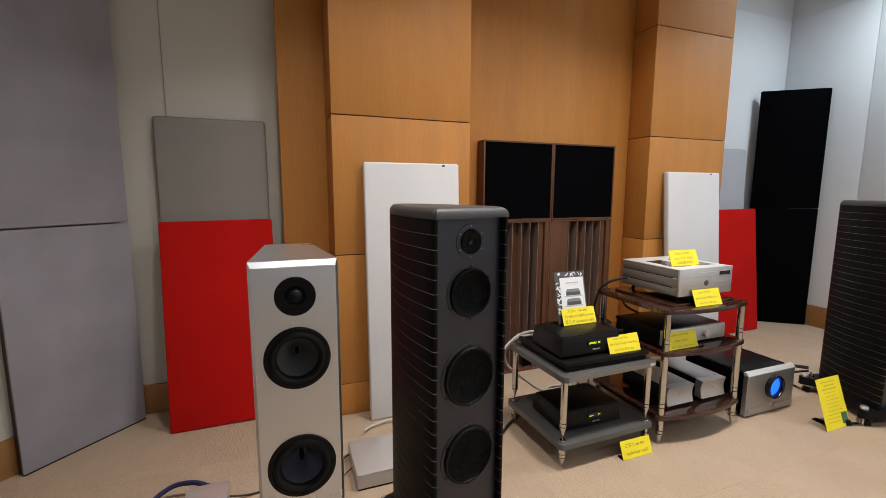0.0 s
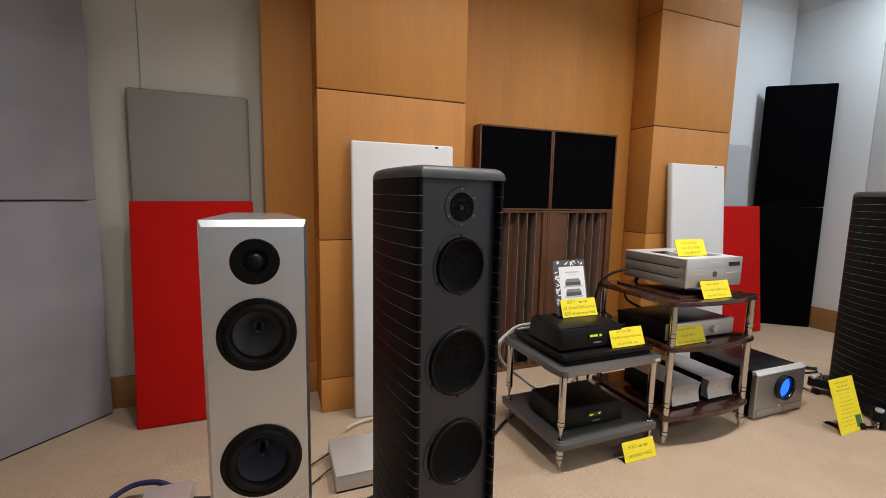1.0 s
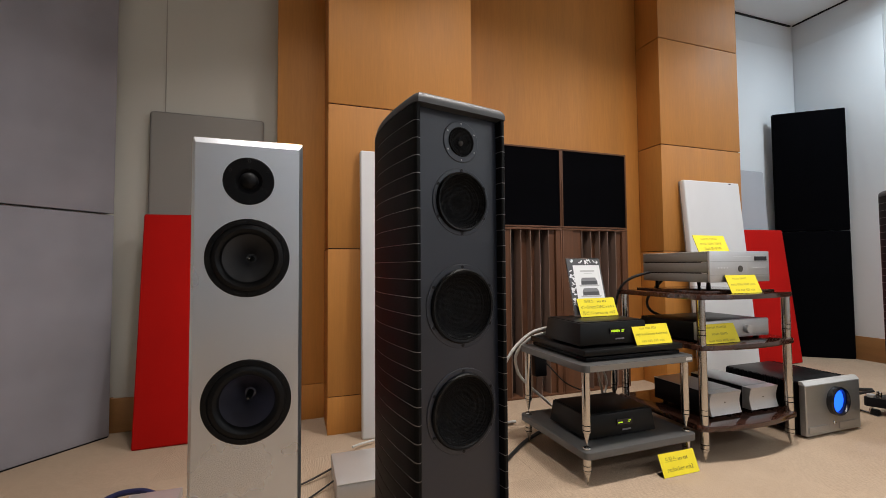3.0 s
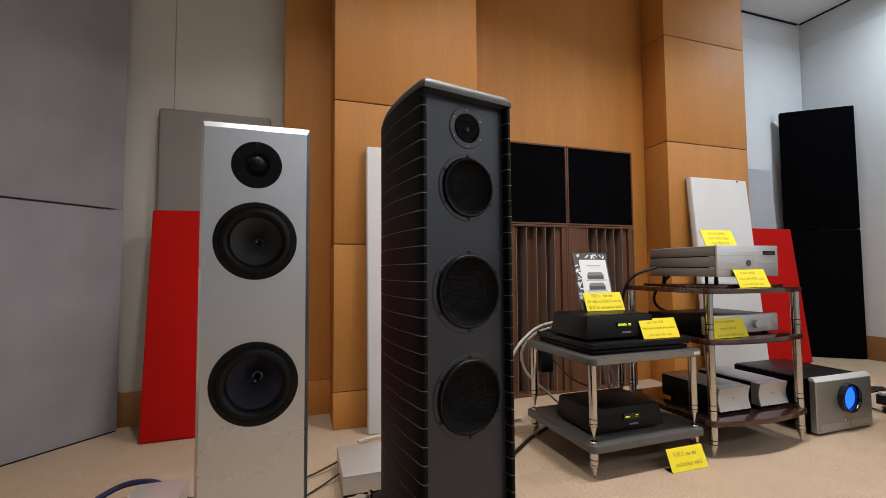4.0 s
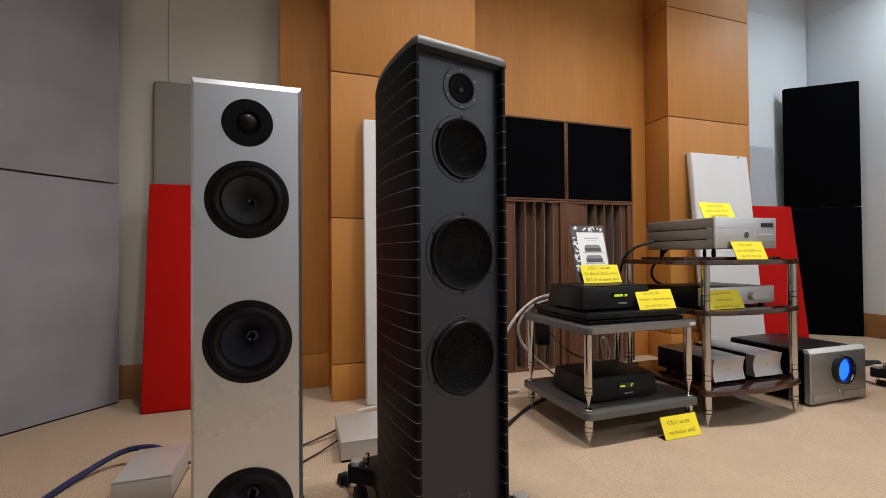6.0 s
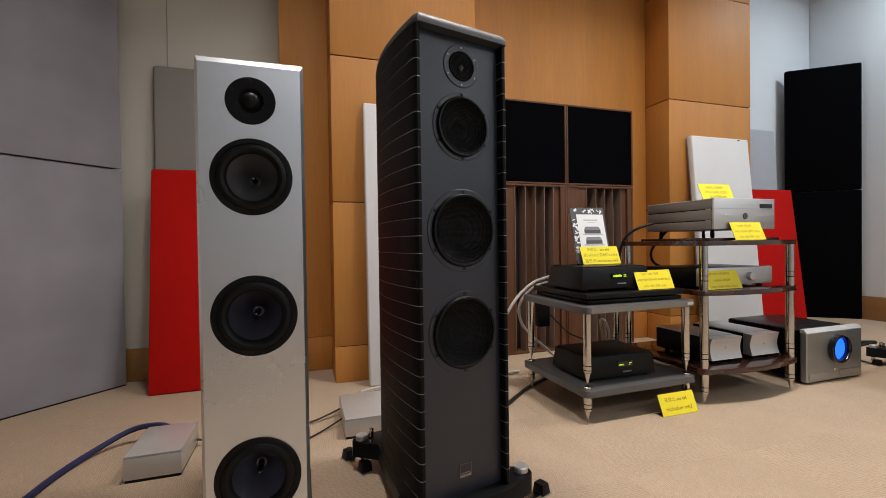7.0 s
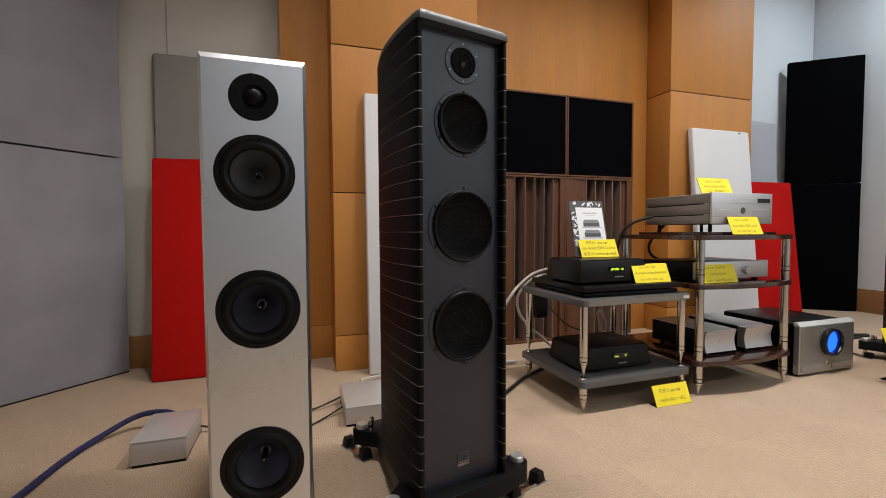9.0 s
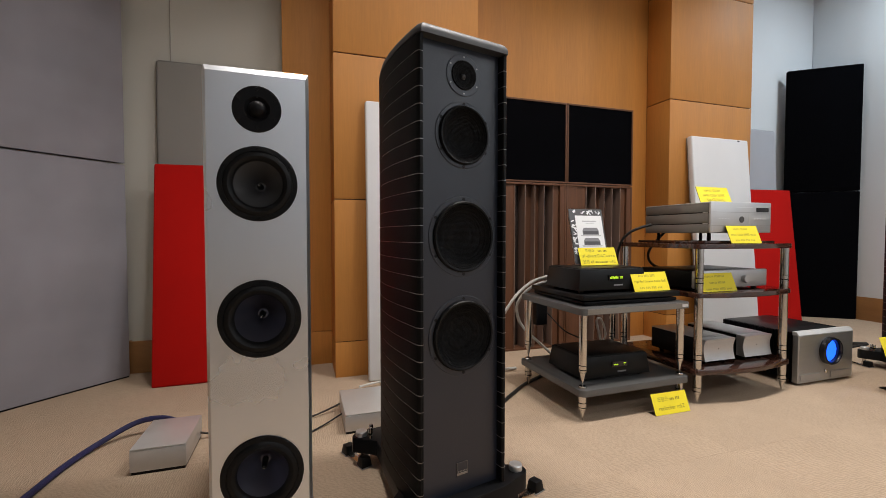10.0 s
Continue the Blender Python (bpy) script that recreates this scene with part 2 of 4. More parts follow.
def prism(bm, outline, z0, z1, bevel_top=0.0, segments=3):
    low = [bm.verts.new((x, y, z0)) for x, y in outline]
    top = [bm.verts.new((x, y, z1)) for x, y in outline]
    n = len(outline)
    bm.faces.new(low[::-1])
    lid = bm.faces.new(top)
    for i in range(n):
        bm.faces.new((low[i], low[(i + 1) % n], top[(i + 1) % n], top[i]))
    bmesh.ops.recalc_face_normals(bm, faces=bm.faces)
    if bevel_top:
        bmesh.ops.bevel(bm, geom=list(lid.edges), offset=bevel_top, segments=segments, profile=0.5, affect="EDGES")
    return bm


def sweep(points, radius, seg=8, steps=8):
    """A round cable through points, smoothed."""
    pts = [Vector(p) for p in points]
    line = []
    for i in range(len(pts) - 1):
        p0, p1, p2, p3 = pts[max(i - 1, 0)], pts[i], pts[i + 1], pts[min(i + 2, len(pts) - 1)]
        for k in range(steps):
            t = k / steps
            line.append(0.5 * ((2 * p1) + (p2 - p0) * t + (2 * p0 - 5 * p1 + 4 * p2 - p3) * t * t + (3 * p1 - p0 - 3 * p2 + p3) * t ** 3))
    line.append(pts[-1])
    bm = bmesh.new()
    rings = []
    for i, p in enumerate(line):
        d = (line[min(i + 1, len(line) - 1)] - line[max(i - 1, 0)]).normalized()
        side = d.cross(Vector((0, 0, 1)))
        side = side.normalized() if side.length > 1e-4 else Vector((1, 0, 0))
        up = side.cross(d).normalized()
        rings.append([bm.verts.new(p + radius * (math.cos(a) * side + math.sin(a) * up)) for a in (2 * math.pi * k / seg for k in range(seg))])
    for a, b in zip(rings, rings[1:]):
        for k in range(seg):
            bm.faces.new((a[k], a[(k + 1) % seg], b[(k + 1) % seg], b[k]))
    bm.faces.new(rings[0][::-1])
    bm.faces.new(rings[-1])
    return bm


def holed_plate(bm, x0, x1, y, z_rows, holes, depth):
    """Upright plate facing -y, in one cell per hole, with round openings that go depth metres in."""
    for (z0, z1), (cx, cz, rad) in zip(z_rows, holes):
        angles = sorted([2 * math.pi * k / 48 for k in range(48)]
                        + [math.atan2(b - cz, a - cx) % (2 * math.pi) for a in (x0, x1) for b in (z0, z1)])
        outer, inner, deep = [], [], []
        for a in angles:
            u, v = math.cos(a), math.sin(a)
            k = min(((x1 - cx) / u if u > 1e-9 else 9e9), ((x0 - cx) / u if u < -1e-9 else 9e9),
                    ((z1 - cz) / v if v > 1e-9 else 9e9), ((z0 - cz) / v if v < -1e-9 else 9e9))
            outer.append(bm.verts.new((cx + k * u, y, cz + k * v)))
            inner.append(bm.verts.new((cx + rad * u, y, cz + rad * v)))
            deep.append(bm.verts.new((cx + rad * u, y + depth, cz + rad * v)))
        n = len(angles)
        for i in range(n):
            j = (i + 1) % n
            bm.faces.new((outer[i], outer[j], inner[j], inner[i]))
            bm.faces.new((inner[i], inner[j], deep[j], deep[i]))
    bmesh.ops.remove_doubles(bm, verts=bm.verts, dist=1e-5)
    return bm


def as_mesh(name, bm, mat, smooth=True):
    bmesh.ops.triangulate(bm, faces=[f for f in bm.faces if len(f.verts) > 4])
    me = bpy.data.meshes.new(name)
    bm.to_mesh(me)
    bm.free()
    me.materials.append(mat)
    if smooth:
        me.polygons.foreach_set("use_smooth", [True] * len(me.polygons))
        me.set_sharp_from_angle(angle=radians(32))
    return me


def part(name, bm, mat, parent, label=""):
    ob = new(name, bm if isinstance(bm, bpy.types.Mesh) else as_mesh(name, bm, mat))
    ob.parent = parent
    return tagged(ob, label)


def thing(name, m, label, category, group="", kind=""):
    ob = new(name)
    ob.empty_display_size = 0.05
    ob.matrix_basis = m
    return tagged(ob, label, category, group, kind)


def solid(name, bm, mat, label, category="", group="", kind="", m=None):
    ob = new(name, as_mesh(name, bm, mat))
    if m is not None:
        ob.matrix_basis = m
    return tagged(ob, label, category, group, kind)


def text_mesh(words, size, mat):
    """Lettering in the built-in font, lying in the x-z plane, centred, facing -y."""
    cu = bpy.data.curves.new("lettering", "FONT")
    cu.body, cu.size, cu.align_x, cu.align_y, cu.extrude = words, size, "CENTER", "CENTER", 0.0002
    ob = bpy.data.objects.new("lettering", cu)
    scene.collection.objects.link(ob)
    bpy.context.view_layer.update()
    me = bpy.data.meshes.new_from_object(ob.evaluated_get(bpy.context.evaluated_depsgraph_get()))
    bpy.data.objects.remove(ob)
    bpy.data.curves.remove(cu)
    me.transform(Matrix.Rotation(radians(90), 4, "X"))
    me.materials.clear()
    me.materials.append(mat)
    return me


# ---- the room ----
CEIL = 3.61
solid("floor", boxed(-4.2, -4.2, -0.12, 5.9, 3.9, -0.012), JOINT, "screed floor under beige carpet tiles", kind="structure")
solid("ceiling", boxed(-4.2, -4.2, CEIL, 5.9, 3.9, CEIL + 0.1), CEILING, "plain pale grey painted ceiling", kind="structure")

U = Vector((0.683, 0.730, 0))
NRM = Vector((0.730, -0.683, 0))
YAW_L = math.degrees(math.atan2(U.y, U.x))
corner = Vector((-0.813, 3.09, 0))

solid("wall_back_left", boxed(-1.4, 3.17, 0, 0.075, 3.30, CEIL), BEIGE, "beige fabric-covered back wall", kind="structure")
# Narrow strip coloured as this seam's shadow.
solid("wall_seam", boxed(-0.588, 3.165, 0.2, -0.584, 3.172, CEIL), SEAM_SHADE, "thin vertical seam in beige wall covering", kind="structure")
solid("wall_left", boxed(-3.6, 0.075, 0, 0.2, 0.2, CEIL), BEIGE, "beige fabric-covered slanting side wall", kind="structure",
      m=Matrix.Translation(corner) @ pose(0, 0, 0, 0, 0, YAW_L))
solid("baseboard_left", boxed(-3.6, 0.060, 0, 0.1, 0.074, 0.2, 0.003), WOOD_BASE_SHADED, "maple baseboard along slanting beige wall", kind="structure",
      m=Matrix.Translation(corner) @ pose(0, 0, 0, 0, 0, YAW_L))
solid("baseboard_back", boxed(-0.86, 3.152, 0, 0.06, 3.169, 0.195, 0.003), WOOD_BASE_SHADED, "maple baseboard along beige back wall", kind="structure")
solid("wall_left_far", boxed(-3.45, -4.1, 0, -3.3, 0.6, CEIL), BEIGE, "beige side wall", kind="structure")
# Unseen wall closing the room, white so the fronts facing it reflect more.
solid("wall_rear_unseen", boxed(-3.6, -4.1, 0, 5.6, -3.95, CEIL), WHITE_WALL, "unseen rear wall, white to brighten reflections", kind="structure")
solid("wall_back_right", boxed(3.6, 3.37, 0, 5.6, 3.5, CEIL), WHITE_WALL, "white painted back wall", kind="structure")
solid("wall_right", boxed(5.44, -4.0, 0, 5.58, 3.40, CEIL), WHITE_WALL, "white painted side wall", kind="structure")
# Proud panels added to mark where the shaded upper wall band starts.
solid("wall_panel_back_right", boxed(3.75, 3.352, 0.0, 5.4175, 3.368, 3.31, 0.002), WHITE_WALL, "white panel added on the wall to mark its shaded upper band", kind="structure")
for y0, y1 in ((2.58, 3.3515), (1.36, 2.577), (0.14, 1.357), (-1.2, 0.137)):
    solid("wall_panel_right", boxed(5.418, y0, 0.0, 5.438, y1, 3.31, 0.003), WHITE_WALL, "white panel added on the wall to mark its shaded upper band", kind="structure")
solid("baseboard_right", boxed(5.400, -4.0, 0, 5.417, 3.34, 0.228, 0.003), WOOD_BASE_SHADED, "maple baseboard along white wall", kind="structure")

# Black strips paint the shadow line where wall meets ceiling.
solid("gap_shade_back_right", boxed(3.75, 3.35, CEIL - 0.012, 5.40, 3.369, CEIL - 0.001), BLACK_SATIN, "black strip coloured as the shadow gap under the ceiling", kind="structure")
solid("gap_shade_right", boxed(5.421, -4.0, CEIL - 0.012, 5.439, 3.35, CEIL - 0.001), BLACK_SATIN, "black strip coloured as the shadow gap under the ceiling", kind="structure")

# timber back wall
wood_wall = thing("wall_centre", pose(0, 0, 0), "maple veneered recessed back wall", "wall", kind="structure")
part("backing", boxed(0.066, 3.016, 0, 3.9, 3.10, CEIL), JOINT, wood_wall)
for x0, x1 in ((0.06, 0.345), (1.24, 2.876)):
    part("skirting_panel", boxed(x0, 3.004, 0, x1, 3.016, 0.212, 0.001), WOOD, wood_wall)
    part("veneer_panel", boxed(x0, 3.004, 0.215, x1, 3.016, CEIL, 0.001), WOOD, wood_wall)
part("end_panel", boxed(0.058, 3.017, 0, 0.066, 3.169, CEIL, 0.001), WOOD, wood_wall)


def column(x0, x1, y):
    c = thing("wood_column", pose(x0, y, 0), "square maple veneered column with dark horizontal joints", "column", kind="structure")
    w, d = x1 - x0, 3.003 - y
    part("core", boxed(0.008, 0.008, 0, w - 0.008, d, CEIL), JOINT, c)
    for z0, z1 in ((0, 0.207), (0.212, 1.0445), (1.0505, 1.8865), (1.8935, 2.742), (2.749, CEIL)):
        part("veneer_panel", boxed(0, 0, z0, w, d, z1, 0.0015), WOOD, c)
    return c


column(0.345, 1.24, 2.695)
column(2.876, 3.735, 2.766)


bm = bmesh.new()
prism(bm, [(3.70, 2.15), (3.733, 2.15), (3.765, 2.75), (3.80, 3.40), (3.70, 3.40)], -3.0, -2.93)
solid("timber_fin", bm, WOOD, "tapered maple fin behind the column", kind="structure", m=pose(0, 0, 0, 90))

# ---- acoustic panels ----
def fabric_panel(name, w, h, t, m, mat, label, group="acoustic panels", r=0.012, clip=False, skin=0.0):
    """Upright padded panel on a thin board; origin at the front bottom left corner."""
    p = thing(name, m, label, "acoustic panel", group)
    low = 0.007 if r < 0.01 and m.translation.z < 0.01 else 0.0
    deep = skin or t - 0.006
    bm = boxed(0, 0, low, w, deep, h, r, 3)
    # Black strip imitates the contact shadow line under the panel.
    if low:
        part("contact_shade_strip", boxed(0.004, 0.003, 0, w - 0.004, t - 0.004, low), BLACK_SATIN, p)
    part("fabric_cover", bm, mat, p)
    part("backing_board", boxed(0.004, deep + 0.0005, 0.004, w - 0.004, t, h - 0.004), WELL_SHADE_DARK_BOARD if skin else TAUPE_FABRIC, p)
    if clip:
        part("clip", boxed(w - 0.118, -0.003, h - 0.019, w - 0.098, 0.001, h - 0.010, 0.001), BLACK_SATIN, p, "small dark clip")
    return p


LEFT = Matrix.Translation(corner) @ pose(0, 0, 0, 0, 0, YAW_L)
fabric_panel("acoustic_panel", 0.612, 1.246, 0.055, LEFT @ pose(-0.608, 0, 0), GREY_FABRIC, "grey fabric acoustic panel standing against the side wall", r=0.004, skin=0.014)
fabric_panel("acoustic_panel", 0.612, 2.1, 0.055, LEFT @ pose(-0.608, 0, 1.255), GREY_FABRIC, "tall grey fabric acoustic panel stacked on another panel", r=0.004, skin=0.014)
fabric_panel("acoustic_panel", 0.63, 1.885, 0.04, pose(-0.655, 3.09, 0, -0.8), TAUPE_FABRIC, "taupe fabric acoustic panel leaning on beige wall", r=0.02)
fabric_panel("acoustic_panel", 0.632, 1.268, 0.05, pose(-0.628, 2.826, 0, -8.8, -0.8), RED_FABRIC, "red fabric acoustic panel leaning before a taupe panel")
fabric_panel("acoustic_panel", 0.620, 1.618, 0.05, pose(0.520, 2.558, 0, -3.0), WHITE_FABRIC, "white acoustic panel leaning on maple column", clip=True)
fabric_panel("acoustic_panel", 0.597, 1.614, 0.055, pose(3.033, 2.568, 0, -5.0), WHITE_FABRIC, "white acoustic panel leaning on maple column behind racks", clip=True)
fabric_panel("acoustic_panel", 0.62, 1.90, 0.04, pose(4.145, 3.17, 0, -3.0), LILAC_FABRIC, "pale grey fabric panel leaning on white wall", r=0.02)
fabric_panel("acoustic_panel", 0.61, 1.275, 0.05, pose(4.117, 2.949, 0, -6.0, -0.6), RED_FABRIC, "red fabric acoustic panel leaning before a pale grey panel")
BD = math.degrees(math.atan2(-0.395, 0.505))
fabric_panel("acoustic_panel", 0.615, 1.27, 0.05, pose(4.893, 3.252, 0, 0, 0, BD), BLACK_FABRIC, "black fabric acoustic panel across a room corner")
fabric_panel("acoustic_panel", 0.615, 1.235, 0.05, pose(4.893, 3.252, 1.274, 0, 0, BD), BLACK_FABRIC, "black fabric acoustic panel stacked across a room corner")


def absorber(x):
    a = thing("absorber_panel", pose(x, 2.893, 1.222), "black square absorber in a walnut frame above a diffuser", "acoustic panel", "framed absorbers")
    w, h, d = 0.598, 0.592, 0.11
    part("frame_top", boxed(0, 0, h - 0.012, w, d, h, 0.001), WALNUT, a)
    part("frame_bottom", boxed(0, 0, 0, w, d, 0.012, 0.001), WALNUT, a)
    part("frame_side", boxed(0, 0, 0.012, 0.012, d, h - 0.012, 0.001), WALNUT, a)
    part("frame_side", boxed(w - 0.012, 0, 0.012, w, d, h - 0.012, 0.001), WALNUT, a)
    part("fabric", boxed(0.012, 0.004, 0.012, w - 0.012, d, h - 0.012), BLACK_FABRIC, a, "black fabric infill")
    return a


def diffuser(x):
    a = thing("diffuser_panel", pose(x, 2.893, 0), "walnut slatted diffuser with deep vertical wells", "acoustic panel", "slatted diffusers")
    w, h, d = 0.598, 1.218, 0.11
    part("frame_top", boxed(0, 0, h - 0.014, w, d, h, 0.001), WALNUT, a)
    part("frame_bottom", boxed(0, 0, 0, w, d, 0.014, 0.001), WALNUT, a)
    part("frame_side", boxed(0, 0, 0.014, 0.012, d, h - 0.014, 0.001), WALNUT, a)
    part("frame_side", boxed(w - 0.012, 0, 0.014, w, d, h - 0.014, 0.001), WALNUT, a)
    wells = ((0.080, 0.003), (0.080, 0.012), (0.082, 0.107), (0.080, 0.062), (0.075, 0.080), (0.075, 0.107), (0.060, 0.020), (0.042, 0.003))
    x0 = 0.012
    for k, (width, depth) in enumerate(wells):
        # Deepest slats swap walnut for the brown with well shade in it.
        part("slat", boxed(x0 + 0.002, depth, 0.014, x0 + width - 0.002, d, h - 0.014), WELL_SHADE_DARK_BOARD if depth > 0.1 else WALNUT, a)
        if 2 <= k <= 6:
            part("fin", boxed(x0 - 0.002, 0.002, 0.014, x0 + 0.002, d, h - 0.014), FIN, a, "pale thin fin")
        x0 += width
    return a


for x in (1.443, 2.045):
    absorber(x)
    diffuser(x)


# ---- loudspeakers ----
def cone_driver(parent, x, z, r, y=0.0, cone=None):
    """Bass driver with flange, rubber surround, cone, plug and screws."""
    d = part("woofer", turned([(r, -0.004), (r, 0.003), (r - 0.002, 0.005), (r * 0.87, 0.0055), (r * 0.86, 0.001), (r * 0.86, -0.004)], (x, y, z), "-y", 56), RUBBER, parent)
    part("surround", turned([(r * 0.87, -0.003), (r * 0.865, 0.004), (r * 0.81, 0.008), (r * 0.74, 0.009), (r * 0.67, 0.006), (r * 0.625, 0.000), (r * 0.61, -0.006)], (x, y, z), "-y", 56), RUBBER, d)
    part("cone", turned([(r * 0.63, -0.002), (r * 0.56, -0.014), (r * 0.45, -0.034), (r * 0.33, -0.054), (r * 0.22, -0.070), (r * 0.13, -0.078), (0, -0.078)], (x, y, z), "-y", 56), cone or CONE, d, "dark grey glossy cone")
    tip = part("phase_plug", turned([(r * 0.085, -0.078), (r * 0.08, -0.052), (r * 0.065, -0.036), (r * 0.04, -0.030), (0, -0.029)], (x, y, z), "-y", 24), RUBBER, d)
    part("plug_tip", turned([(0.0026, -0.0300), (0.0026, -0.0265), (0.0014, -0.0252), (0, -0.0252)], (x, y, z), "-y", 12), CHROME, tip)
    for k in range(6):
        a = math.pi / 6 + k * math.pi / 3
        part("screw", turned([(0.0032, 0), (0.0032, 0.006), (0.0022, 0.0068), (0, 0.0068)], (x + r * 0.93 * math.cos(a), y, z + r * 0.93 * math.sin(a)), "-y", 10), BLACK_SATIN, d)
    return d


def silver_speaker():
    s = thing("floorstanding_speaker", pose(0.067, 1.275, 0), "silver-grey lacquered floorstanding speaker with four black drivers", "loudspeaker")
    c, f = 0.1205, 0.1125
    outline = [(-f, 0), (f, 0), (c, 0.010), (c, 0.022), (0.072, 0.418), (-0.085, 0.418), (-c, 0.022), (-c, 0.010)]
    bm = bmesh.new()
    zb, zt = 0.045, 1.246
    low = [bm.verts.new((x, y, zb)) for x, y in outline]
    mid = [bm.verts.new((x, y, zt - 0.016)) for x, y in outline]
    top = [bm.verts.new((x, max(y, 0.014), zt)) for x, y in [(-c + 0.002, 0.014), (c - 0.002, 0.014), (c - 0.001, 0.016), (c - 0.001, 0.022), (0.072, 0.418), (-0.085, 0.418), (-c + 0.001, 0.022), (-c + 0.001, 0.016)]]
    n = len(outline)
    bm.faces.new(low[::-1])
    bm.faces.new(top)
    for a, b in ((low, mid), (mid, top)):
        for i in range(n):
            if not (i == 0 and a is low):
                bm.faces.new((a[i], a[(i + 1) % n], b[(i + 1) % n], b[i]))
    holed_plate(bm, -f, f, 0, ((1.06, zt - 0.016), (0.80, 1.06), (0.44, 0.80), (zb, 0.44)),
                ((0, 1.146, 0.05), (0, 0.965, 0.0885), (0.001, 0.633, 0.0935), (0.002, 0.241, 0.0945)), 0.06)
    bmesh.ops.recalc_face_normals(bm, faces=bm.faces)
    part("cabinet", bm, SILVER_PAINT, s)
    part("base_plate", boxed(-0.125, -0.01, 0.02, 0.125, 0.40, 0.044, 0.004), BLACK_SATIN, s)
    for x in (-0.1, 0.1):
        for y in (0.02, 0.37):
            part("spike_foot", turned([(0, 0), (0.006, 0.008), (0.011, 0.02), (0, 0.02)], (x, y, 0), "z", 16), CHROME, s)
    t = part("tweeter", turned([(0.056, -0.003), (0.056, 0.002), (0.0545, 0.0035), (0.030, 0.0035), (0.022, -0.002), (0, -0.002)], (0, 0, 1.146), "-y", 48), BLACK_SATIN, s)
    part("dome", turned([(0.021, -0.001), (0.019, 0.006), (0.014, 0.011), (0.007, 0.014), (0, 0.015)], (0, 0, 1.146), "-y", 28), BLACK_SATIN, t)
    for k in range(6):
        a = math.pi / 2 + k * math.pi / 3
        part("screw", turned([(0.0042, 0), (0.0042, 0.0045), (0.003, 0.005), (0, 0.004)], (0.047 * math.cos(a), 0, 1.146 + 0.047 * math.sin(a)), "-y", 12), RUBBER, t)
    for k in range(3):
        a = math.pi / 2 + k * 2 * math.pi / 3
        part("screw", turned([(0.0035, 0), (0.0035, 0.004), (0, 0.0045)], (0.031 * math.cos(a), 0, 1.146 + 0.031 * math.sin(a)), "-y", 12), RUBBER, t)
    cone_driver(s, 0, 0.965, 0.0915)
    cone_driver(s, 0.001, 0.633, 0.0965, cone=DARK_CONE)
    cone_driver(s, 0.002, 0.241, 0.0975, cone=DARK_CONE)
    return s


silver_speaker()

RIBS, DX = 28, 0.008
HALF = ((0.1450, 0.004), (0.1475, 0.012), (0.148, 0.05), (0.147, 0.10), (0.144, 0.15), (0.139, 0.20), (0.132, 0.245), (0.123, 0.287),
        (0.109, 0.335), (0.092, 0.385), (0.071, 0.430), (0.046, 0.465), (0.020, 0.485))


def body_outline(grow=0.0, front=None, taper=0.0):
    right = [(x + (grow if i < 2 or front is not None else grow - taper), y) for i, (x, y) in enumerate(HALF)]
    nose = [(0.1405 + grow, 0.0)] if front is None else [(0.1405 + grow, front)]
    inner = [(0.1335, 0.0), (0.1305, 0.003), (0.1300, 0.05)] if front is None else []
    half = inner[::-1] + nose + right
    return half + [(-x, y) for x, y in half[::-1]]


